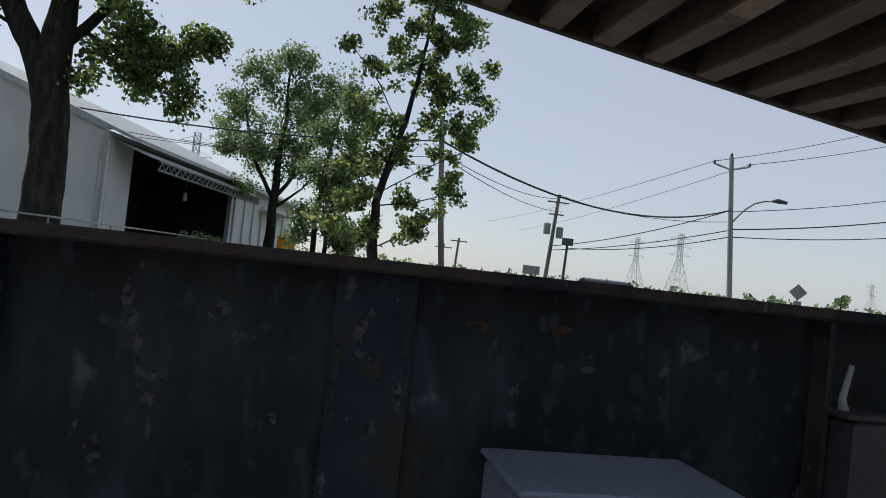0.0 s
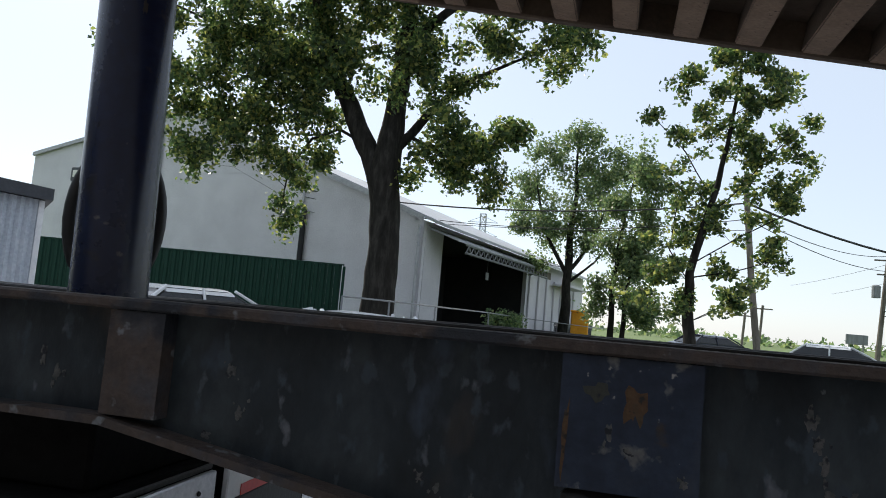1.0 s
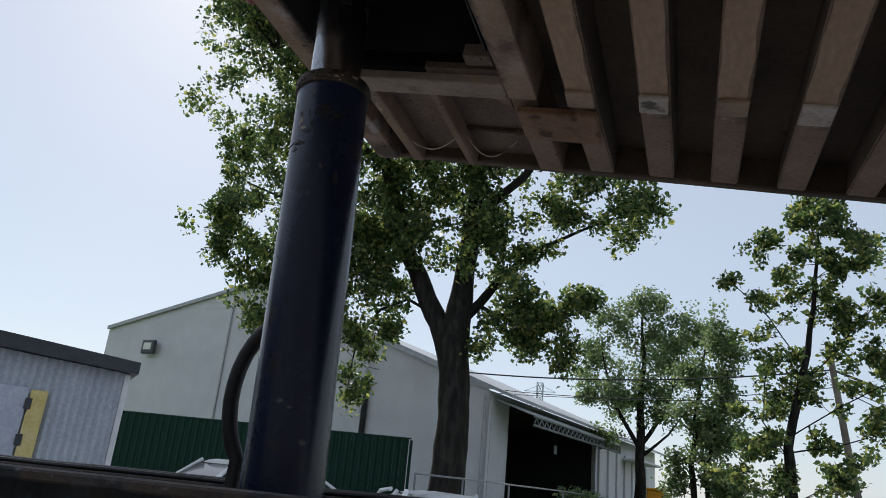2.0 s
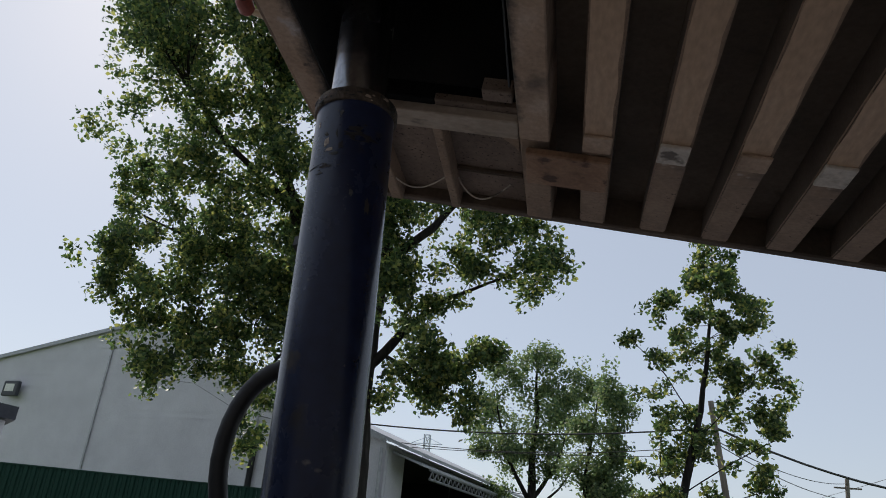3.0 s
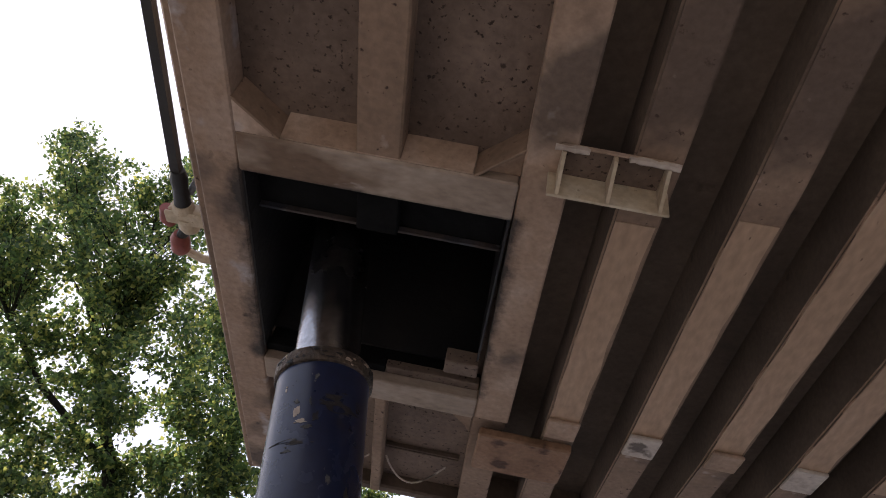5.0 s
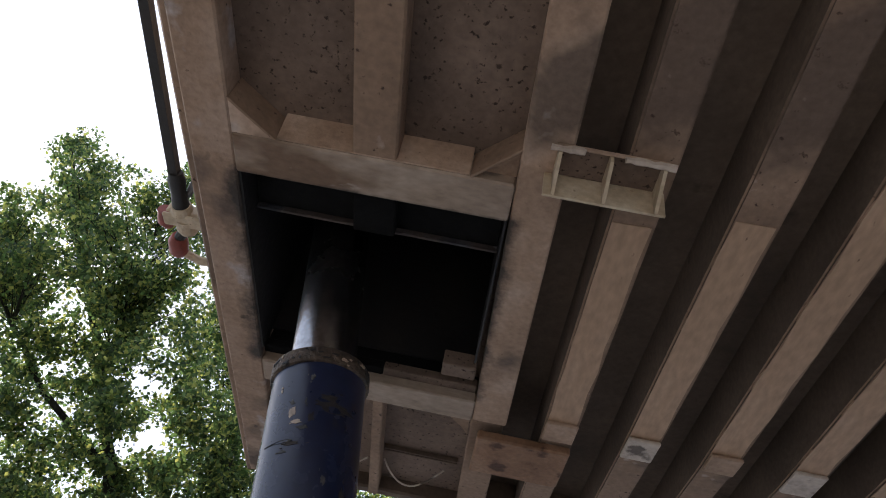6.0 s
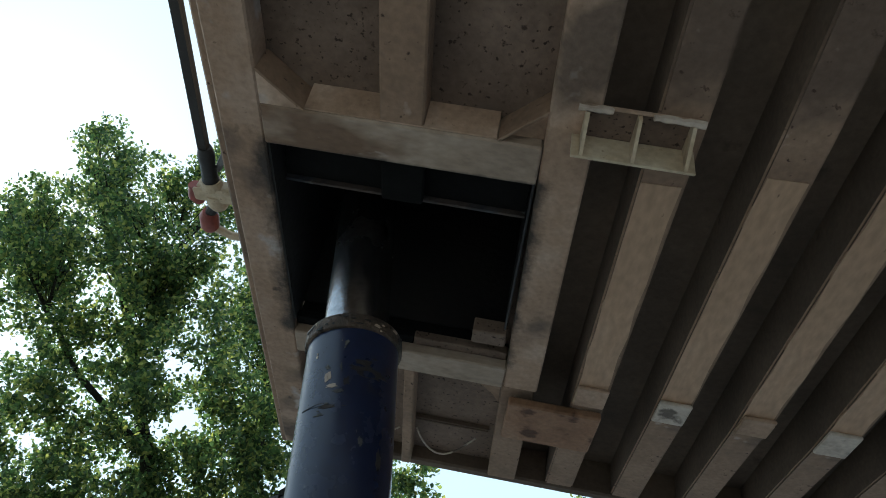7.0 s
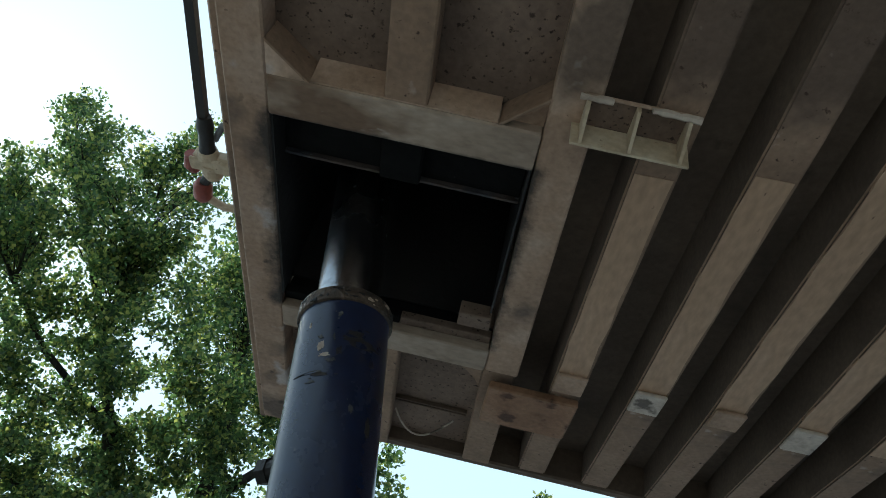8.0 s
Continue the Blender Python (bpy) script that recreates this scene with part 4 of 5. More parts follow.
POPLAR_RIGHT = [(-4.8, 17.3, 8.8, 0.97, 0.67), (-2.9, 17.4, 9.0, 0.82, 0.53), (-1.4, 17.4, 8.6, 0.82, 0.62), (-0.9, 17.6, 9.0, 0.59, 0.48), (-3.8, 17.3, 7.6, 0.59, 0.39),
                (-3.0, 17.3, 6.0, 0.89, 0.62), (-3.9, 17.3, 5.4, 0.74, 0.74), (-2.4, 17.3, 6.4, 0.48, 0.45), (-4.5, 17.3, 5.2, 0.62, 0.59), (-3.2, 17.3, 4.6, 0.52, 0.33),
                (-1.5, 17.6, 10.2, 0.82, 0.67), (-3.3, 17.4, 10.9, 1.34, 1.19), (-5.7, 16.9, 11.5, 1.34, 1.19), (-5.5, 16.9, 14.5, 1.93, 2.38)]
POPLAR_TOP = [(-12.6, 14.4, 20.8, 0.53, 1.19), (-11.9, 14.4, 19.0, 1.11, 1.34), (-13.3, 14.4, 16.8, 0.82, 1.11), (-11.6, 14.4, 16.8, 1.49, 1.19), (-10.0, 14.4, 18.2, 0.67, 1.19),
              (-8.5, 14.4, 20.0, 0.59, 1.19), (-12.3, 14.4, 14.7, 1.26, 1.34), (-9.7, 14.4, 15.7, 1.41, 1.34), (-7.3, 14.4, 16.0, 0.97, 1.34), (-10.7, 14.4, 12.3, 1.26, 1.19),
              (-8.3, 14.4, 13.0, 1.26, 1.04), (-6.3, 14.4, 13.3, 0.74, 1.11), (-10.3, 14.7, 10.1, 1.04, 0.89), (-8.3, 14.4, 10.5, 1.19, 0.89), (-6.1, 14.6, 11.0, 0.97, 0.89)]
POPLAR_FORK = [(-7.8, 14.4, 14.3, 0.6, 0.8), (-7.0, 16.4, 7.4, 0.7, 0.6), (-5.5, 16.5, 8.1, 0.6, 0.7), (-4.9, 16.6, 9.7, 0.9, 0.7),
               (-6.8, 15.8, 8.1, 0.89, 0.74), (-6.1, 15.9, 9.9, 1.19, 0.89), (-4.6, 16.1, 7.7, 0.67, 0.74), (-4.2, 16.2, 6.4, 0.59, 0.52), (-7.1, 15.0, 11.7, 1.19, 1.19),
               (-11.2, 14.4, 13.8, 1.34, 1.19), (-9.7, 14.4, 14.1, 1.34, 1.19), (-12.2, 14.7, 11.4, 1.19, 1.19), (-10.7, 14.4, 17.9, 1.04, 1.04), (-8.5, 14.4, 17.9, 0.89, 1.34),
               (-13.2, 14.4, 15.3, 0.89, 1.19), (-9.7, 15.6, 11.1, 1.34, 1.19), (-7.6, 14.4, 14.4, 1.19, 1.19)]
POPLAR_INNER = [(-4.5, 16.7, 5.2, 0.55, 0.5), (-3.7, 16.7, 5.8, 0.6, 0.5), (-4.4, 16.7, 6.5, 0.6, 0.5), (-5.2, 16.4, 7.1, 0.5, 0.5), (-7.8, 16.7, 6.5, 0.6, 0.5), (-8.2, 16.6, 5.8, 0.6, 0.5), (-9.6, 16.7, 5.5, 0.7, 0.5),
                (-6.8, 16.3, 7.4, 0.5, 0.6), (-7.8, 16.7, 8.4, 0.7, 0.6), (-4.9, 16.8, 8.2, 0.6, 0.6), (-3.9, 16.9, 5.1, 0.6, 0.45), (-9.3, 16.5, 7.0, 0.6, 0.6), (-10.4, 16.6, 5.8, 0.6, 0.5), (-3.1, 17.0, 8.6, 0.6, 0.5),
                (-4.6, 16.8, 7.1, 0.5, 0.5), (-2.6, 17.0, 4.8, 0.5, 0.4), (-10.7, 16.4, 5.4, 0.6, 0.5)]
tree("large old poplar with dark furrowed trunk and broad leafy crown",
     [((-5.84, 17.00, -0.05), 0.856), ((-5.79, 17.00, 0.10), 0.580), ((-5.73, 17.00, 0.99), 0.469), ((-5.67, 17.00, 3.07), 0.414), ((-5.84, 17.00, 4.85), 0.428), ((-5.73, 17.00, 6.64), 0.290), ((-5.60, 17.00, 8.87), 0.221), ((-5.61, 17.00, 11.24), 0.166), ((-5.76, 17.00, 14.96), 0.110), ((-6.28, 16.85, 18.67), 0.036)],
     [[((-5.84, 17.00, 4.41), 0.331), ((-6.31, 17.00, 5.52), 0.290), ((-6.95, 17.00, 6.71), 0.262), ((-7.47, 16.85, 7.68), 0.235), ((-8.21, 16.40, 10.06), 0.179), ((-9.55, 15.66, 13.47), 0.124), ((-11.48, 14.92, 17.19), 0.060), ((-12.97, 14.62, 21.05), 0.024)],
      [((-5.60, 17.00, 8.27), 0.166), ((-5.09, 17.00, 9.09), 0.138), ((-4.28, 17.15, 9.91), 0.117), ((-3.16, 17.44, 11.54), 0.048)],
      [((-5.69, 17.00, 5.60), 0.166), ((-5.35, 17.00, 5.97), 0.138), ((-4.63, 17.15, 6.85), 0.110), ((-3.74, 17.30, 7.81), 0.060), ((-1.68, 17.44, 8.72), 0.024)],
      [((-7.47, 16.85, 7.68), 0.124), ((-8.66, 16.85, 8.12), 0.097), ((-10.29, 16.55, 8.72), 0.048), ((-12.67, 16.11, 9.61), 0.024)],
      [((-8.21, 16.40, 10.06), 0.110), ((-10.15, 15.22, 11.54), 0.083), ((-12.52, 14.62, 14.51), 0.048), ((-13.71, 14.47, 17.19), 0.024)],
      [((-9.25, 15.81, 12.73), 0.083), ((-9.11, 15.07, 15.70), 0.054), ((-8.96, 14.62, 19.86), 0.018)],
      [((-5.24, 17.07, 6.04), 0.060), ((-4.20, 17.30, 5.60), 0.042), ((-3.01, 17.30, 5.75), 0.018)],
      [((-6.43, 17.00, 5.75), 0.048), ((-7.25, 17.00, 6.19), 0.041), ((-8.07, 17.00, 5.89), 0.034), ((-8.66, 17.00, 5.00), 0.026), ((-8.81, 17.00, 3.67), 0.012)]],
     [(POPLAR_INNER, 1.4), (POPLAR_LEFT, 3.2), (POPLAR_RIGHT, 2.9), (POPLAR_TOP, 1.7), (POPLAR_FORK, 1.7)], 13, 0.16, 0.115, M["leaf"], 3)
# slender poplar by the road
tree("slender leaning young poplar with open airy crown",
     [((2.2, 15.5, -0.05), 0.2), ((2.16, 15.5, 1.3), 0.13), ((2.06, 15.5, 2.7), 0.1), ((2.42, 15.5, 4.1), 0.075), ((2.77, 15.5, 5.7), 0.05), ((2.97, 15.5, 7.45), 0.025), ((3.05, 15.5, 9.0), 0.01)],
     [[((2.5, 15.5, 4.4), 0.014), ((1.8, 15.5, 5.5), 0.014), ((1.0, 15.5, 6.4), 0.0084)],
      [((2.4, 15.5, 4.0), 0.014), ((3.3, 15.4, 5.0), 0.014), ((4.2, 15.4, 6.1), 0.0084)],
      [((2.1, 15.5, 2.9), 0.014), ((3.1, 15.4, 3.6), 0.014), ((4.2, 15.4, 4.2), 0.0084)],
      [((2.1, 15.5, 2.6), 0.0182), ((3.0, 15.4, 2.8), 0.014), ((3.9, 15.4, 3.1), 0.0084)],
      [((2.1, 15.5, 2.4), 0.014), ((1.6, 15.5, 3.2), 0.014), ((1.8, 15.5, 4.4), 0.0084)]],
     [([(0.98, 15.5, 6.47, 0.3, 0.26), (1.75, 15.5, 6.98, 0.46, 0.4), (2.7, 15.5, 6.2, 0.6, 0.7), (4.15, 15.5, 7.1, 0.46, 0.4), (4.15, 15.5, 6.2, 0.42, 0.4), (4.25, 15.5, 5.4, 0.36, 0.34),
      (3.55, 15.5, 4.55, 0.6, 0.5), (4.2, 15.5, 4.25, 0.4, 0.3), (3.95, 15.5, 3.1, 0.36, 0.24), (1.86, 15.5, 4.5, 0.46, 0.38), (1.35, 15.5, 5.1, 0.25, 0.22), (1.68, 15.5, 3.35, 0.6, 0.45),
      (1.45, 15.5, 2.65, 0.6, 0.45), (0.97, 15.5, 2.1, 0.4, 0.4), (2.83, 15.5, 2.1, 0.46, 0.4), (2.8, 15.5, 7.3, 0.66, 0.55), (2.9, 15.5, 8.3, 0.6, 0.6), (2.17, 15.5, 2.0, 0.45, 0.35), (3.5, 15.5, 6.9, 0.45, 0.45), (3.4, 15.5, 5.6, 0.45, 0.45), (3.5, 15.5, 7.8, 0.4, 0.4), (3.0, 15.5, 9.0, 0.35, 0.45), (2.0, 15.5, 5.9, 0.35, 0.35), (3.4, 15.5, 3.5, 0.3, 0.25)], 2.1),
      ([(2.3, 15.5, 3.6, 0.5, 0.45), (2.9, 15.4, 4.2, 0.5, 0.4), (2.2, 15.6, 4.9, 0.5, 0.4), (3.0, 15.5, 5.2, 0.5, 0.4), (2.5, 15.4, 2.8, 0.5, 0.4), (3.2, 15.5, 2.6, 0.5, 0.4), (3.7, 15.5, 3.8, 0.45, 0.35), (3.3, 15.6, 6.2, 0.5, 0.4)], 1.15)],
     12, 0.1, 0.09, M["leaf"], 11)
# bushier trees farther back
tree("dense green tree with ragged top behind the warehouse",
     [((-1.5, 36.0, -0.05), 0.34), ((-1.5, 36.0, 2.6), 0.25), ((-1.5, 36.0, 4.7), 0.2), ((-1.35, 36.0, 8.0), 0.12), ((-1.4, 36.0, 11.0), 0.03)],
     [[((-1.5, 36.0, 3.8), 0.12), ((-2.8, 35.8, 6.0), 0.08), ((-3.4, 35.6, 8.6), 0.03)], [((-1.5, 36.0, 4.0), 0.12), ((-0.4, 36.0, 5.6), 0.08), ((0.6, 36.0, 8.4), 0.03)], [((-1.5, 36.0, 3.4), 0.09), ((-0.2, 36.0, 4.6), 0.05), ((0.6, 36.0, 5.8), 0.02)]],
     [([(-3.0, 36.0, 9.9, 0.7, 1.1), (-1.7, 36.0, 10.9, 0.6, 0.8), (-0.5, 36.0, 10.6, 0.65, 1.0), (-3.5, 36.0, 7.8, 1.1, 1.1), (-1.2, 36.0, 8.3, 1.4, 1.4), (0.5, 36.0, 9.2, 0.9, 1.2),
      (-4.0, 36.0, 6.0, 0.7, 0.5), (-2.2, 36.0, 5.9, 1.4, 0.9), (-0.4, 36.0, 6.0, 0.9, 0.8), (1.5, 36.0, 9.7, 0.35, 0.9), (-3.2, 36.0, 4.4, 0.6, 0.4)], 3.0)],
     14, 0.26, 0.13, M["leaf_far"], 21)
tree("bushy green tree with thin twin trunks by the fence",
     [((0.75, 30.0, -0.05), 0.16), ((0.72, 30.0, 1.5), 0.13), ((0.7, 30.0, 3.0), 0.11), ((0.95, 30.0, 5.5), 0.07), ((1.4, 30.0, 8.4), 0.02)],
     [[((1.2, 30.0, -0.05), 0.12), ((1.25, 30.0, 3.0), 0.08), ((1.9, 30.0, 6.0), 0.03)], [((0.75, 30.0, 3.4), 0.06), ((1.9, 30.0, 5.2), 0.03), ((2.3, 30.0, 7.4), 0.015)]],
     [([(1.5, 30.0, 8.0, 0.65, 0.9), (2.3, 30.0, 7.6, 0.5, 0.8), (1.15, 30.0, 6.3, 0.9, 0.9), (2.25, 30.0, 6.1, 0.7, 0.7), (1.1, 30.0, 4.1, 0.9, 0.8), (2.1, 30.0, 4.4, 0.9, 0.9),
      (0.4, 30.0, 3.2, 0.5, 0.6), (1.5, 30.0, 2.3, 1.0, 0.6), (0.75, 30.0, 5.0, 0.9, 0.6), (2.3, 29.8, 2.0, 0.9, 0.6), (0.1, 29.8, 2.0, 0.5, 0.4)], 3.2)],
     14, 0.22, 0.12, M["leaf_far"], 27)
tree("small far scrub tree by the road",
     [((39.4, 44.8, -0.05), 0.1), ((39.4, 44.8, 1.3), 0.06), ((39.4, 44.8, 2.5), 0.02)], [],
     [([(39.4, 44.8, 2.1, 0.6, 0.55)], 2.0)], 14, 0.16, 0.14, M["leaf_far"], 31)


# ---- warehouse ----
WA = Vector((-6.6, 24.8, 0))
WU = Vector((-0.98, 0.19, 0)).normalized()
WV = Vector((0.19, 0.98, 0)).normalized()


def frame_of(origin, u, v):
    m = Matrix.Identity(4)
    m.col[0], m.col[1], m.col[2], m.col[3] = (*u, 0), (*v, 0), (0, 0, 1, 0), (*origin, 1)
    return m


def siding_panel(bm, profile, step):
    """A wall skin of overlapping horizontal boards in the plane y = 0, cut to a gable profile (left, apex, right heights along x)."""
    def top(x):
        for (x0, z0), (x1, z1) in zip(profile, profile[1:]):
            if x0 <= x <= x1:
                return z0 + (z1 - z0) * (x - x0) / (x1 - x0)
        return profile[-1][1]
    zmax = max(z for _, z in profile)
    z = 0.0
    while z < zmax:
        z1 = min(z + step, zmax)
        xs = [x for x in np.linspace(profile[0][0], profile[-1][0], 61)]
        run = [x for x in xs if top(x) > z + 0.01]
        if len(run) > 1:
            a, b = run[0], run[-1]
            t0, t1 = min(z1, top(a) if top(a) < z1 else z1), z1
            for c, d in zip(run, run[1:]):
                vs = [bm.verts.new(p) for p in ((c, -0.009, z), (d, -0.009, z), (d, 0.0, min(z1, top(d))), (c, 0.0, min(z1, top(c))))]
                bm.faces.new(vs)
        z = z1
    return bm


wh = tagged(empty("warehouse", frame_of(WA, WU, -1 * WV)), "white sided warehouse with grey roof and dark open loading bay", "warehouse")
# local: x along the front to the far corner, y towards the yard, z up
GAB = [(0.0, 4.8), (12.5, 9.5), (22.3, 7.5)]
bm = bmesh.new()
n = len(GAB)
prism(bm, [(0.0, 0.0), (22.3, 0.0)] + [(x, z) for x, z in GAB[::-1]], "y", -0.25, -0.04)
part("gable_wall", bm, M["siding"], wh, "white gable wall of horizontal siding")
bm = siding_panel(bmesh.new(), GAB, 0.3)
bmesh.ops.transform(bm, matrix=Matrix.Scale(-1, 4, (0, 1, 0)), verts=bm.verts)
bmesh.ops.recalc_face_normals(bm, faces=bm.faces)
part("siding", bm, M["siding"], wh, "white lapped siding")
bm = bmesh.new()
for (x0, z0), (x1, z1) in zip(GAB, GAB[1:]):
    prism(bm, [(x0, z0 - 0.02), (x1, z1 - 0.02), (x1, z1 + 0.16), (x0, z0 + 0.16)], "y", 0.04, 0.16)
part("verge_trim", bm, M["steelgrey"], wh, "pale verge trim")
for x, z0, z1 in ((5.6, 0.0, 6.7), (13.7, 0.0, 8.9)):
    part("seam", boxes((x - 0.05, x + 0.05, 0.035, 0.08, z0, z1), bevel=0.01), M["steelgrey"], wh)
part("downpipe", boxes((5.35, 5.55, 0.04, 0.2, 0.0, 5.1), bevel=0.03), M["dark_in"], wh, "dark downpipe")
bm = bmesh.new()
tube(bm, [(0.12, 0.1, 0.0), (0.12, 0.1, 4.6)], 0.06, 10)
part("downpipe", bm, M["steelgrey"], wh)
# side along the loading bay: runs away from the yard (local -y)
SL = 29.3
bm = boxes((-0.02, 0.2, -SL, -14.2, 0, 4.8), (-0.02, 0.2, -14.2, -0.25, 4.68, 4.8), bevel=0)
part("bay_wall", bm, M["siding"], wh, "white bay-side wall with a wide opening")
# slant added to a straight wall so its shade deepens towards the bay
part("splayed_wall", prism(bmesh.new(), [(-0.02, -0.26), (0.3, -2.7), (0.5, -2.7), (0.2, -0.26)], "z", 0.06, 4.66), M["siding"], wh, "white wall slanting into the bay")
# near-black lining puts the bay's inner shade into its colour
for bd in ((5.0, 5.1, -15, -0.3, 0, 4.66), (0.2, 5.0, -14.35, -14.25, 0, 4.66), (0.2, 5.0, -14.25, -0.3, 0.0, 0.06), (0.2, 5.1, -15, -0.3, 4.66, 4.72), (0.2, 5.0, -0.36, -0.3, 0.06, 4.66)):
    part("bay_lining", boxes(bd, bevel=0), M["dark_in"], wh, "bay interior coloured near-black for its shade")
bm = bmesh.new()
prism(bm, [(-0.9, 4.55), (12.5, 9.62), (12.5, 9.7), (-0.9, 4.68)], "y", -SL - 0.3, 0.03)
part("roof_slope", bm, M["roof"], wh, "grey sheet-metal roof")
bm = bmesh.new()
prism(bm, [(12.5, 9.62), (22.5, 7.55), (22.5, 7.63), (12.5, 9.7)], "y", -SL - 0.3, 0.03)
part("roof_slope", bm, M["roof"], wh, "grey sheet-metal roof")
# canopy and its truss over the opening
part("canopy", prism(bmesh.new(), [(-1.25, 4.1), (-0.03, 4.52), (-0.03, 4.6), (-1.25, 4.18)], "y", -14.3, -0.6), M["roof"], wh, "sheet-metal canopy over the bay")
bm = bmesh.new()
tube(bm, [(-1.2, -1.6, 4.08), (-1.2, -14.2, 4.08)], 0.05, 6)
tube(bm, [(-1.2, -1.6, 3.75), (-1.2, -14.2, 3.75)], 0.05, 6)
for k in range(22):
    y = -1.6 - 0.57 * k
    tube(bm, [(-1.2, y, 3.75), (-1.2, y - 0.285, 4.08), (-1.2, y - 0.57, 3.75)], 0.03, 5)
part("truss", bm, M["polegrey"], wh, "grey lattice truss over the bay")
for k in range(7):
    y = -14.6 - 1.9 * k
    part("pilaster", boxes((-0.14, -0.022, y - 0.35, y, 0, 3.95), bevel=0.02), M["siding"], wh)
part("awning", boxes((-1.2, -0.15, -25.5, -19.5, 3.62, 3.75), bevel=0.02), M["siding"], wh, "white awning over the far door")
part("frieze", boxes((-0.06, -0.022, -19.4, -14.3, 3.97, 4.4), bevel=0.0), M["pole"], wh, "weathered brown board above the pilasters")
bm = boxes((-0.46, -0.42, -6.58, -6.22, 3.0, 3.35), bevel=0.01)
tube(bm, [(-0.44, -6.4, 3.34), (-0.44, -6.4, 4.6)], 0.01, 6)
part("canopy_sign", bm, M["polegrey"], wh, "pale board hung under the canopy")
# flood lamp on the gable
fl = part("flood_lamp", boxes((18.18, 19.05, 0.2, 0.42, 6.12, 6.8), bevel=0.04), M["trim"], wh, "dark flood lamp housing")
part("lamp_glass", boxes((18.36, 18.89, 0.422, 0.43, 6.32, 6.66), bevel=0), M["lens"], fl)
part("lamp_arm", boxes((18.58, 18.68, 0.03, 0.26, 6.4, 6.5), bevel=0), M["trim"], fl)


# picket rail along the warehouse side and the loose yard railing
def picket_fence():
    f = tagged(empty("picket_fence", frame_of(WA, WU, -1 * WV)), "low dark picket railing along the white warehouse wall", "fence")
    bm = boxes((-1.6, -1.55, -26, -15, 1.15, 1.22), (-1.6, -1.55, -26, -15, 0.15, 0.22), bevel=0)
    part("rail", bm, M["steelgrey"], f)
    pm = mesh_of("picket", boxes((-1.6, -1.56, -0.05, 0.05, 0.0, 1.35), bevel=0), M["trim"])
    for k in range(36):
        o = new("picket", pm)
        o.parent = f
        o.matrix_basis = pose(0, -15.2 - 0.3 * k, 0)


picket_fence()


def yard_railing():
    f = tagged(empty("yard_railing"), "thin galvanised pipe railing crossing the yard", "railing")
    pts = [(-5.0, 12.3), (-4.55, 14.2), (-4.1, 17.0), (-3.4, 22.0), (-3.0, 28.0), (-1.2, 34.0), (0.8, 40.0)]
    z = [1.47, 1.47, 1.46, 1.45, 1.4, 1.3, 1.2]
    part("top_pipe", tube(bmesh.new(), [(x, y, h) for (x, y), h in zip(pts, z)], 0.02, 6), M["polegrey"], f)
    for (x, y), h in zip(pts, z):
        part("post", tube(bmesh.new(), [(x, y, -0.02), (x, y, h)], 0.024, 6), M["polegrey"], f)


yard_railing()


# ---- green panel fence ----
def panel_fence():
    a, b = Vector((-15.77, 15.26, 0)), Vector((-7.13, 18.0, 0))
    u = (b - a).normalized()
    f = tagged(empty("panel_fence", frame_of(a, u, Vector((-u.y, u.x, 0)))), "tall dark green corrugated metal panel fence", "fence")
    ln = (b - a).length
    pm_bm = bmesh.new()
    w = 0.2
    prism(pm_bm, [(0, 0), (0.03, -0.035), (0.11, -0.035), (0.14, 0), (w - 0.002, 0), (w - 0.002, 0.012), (0.135, 0.012), (0.105, -0.022), (0.035, -0.022), (0.005, 0.012)], "z", 0.05, 2.42)
    pm = mesh_of("fence_panel", pm_bm, M["greenfence"])
    for k in range(int(ln / w)):
        o = new("fence_panel", pm)
        o.parent = f
        o.matrix_basis = pose(k * w, 0, 0)
    part("top_cap", boxes((0, ln, -0.045, 0.02, 2.42, 2.46), bevel=0.004), M["greenfence"], f)
    for k in range(4):
        x = k * ln / 3
        part("post", boxes((x - 0.04, x + 0.04, 0.014, 0.09, -0.02, 2.4), bevel=0.006), M["greenfence"], f)


panel_fence()


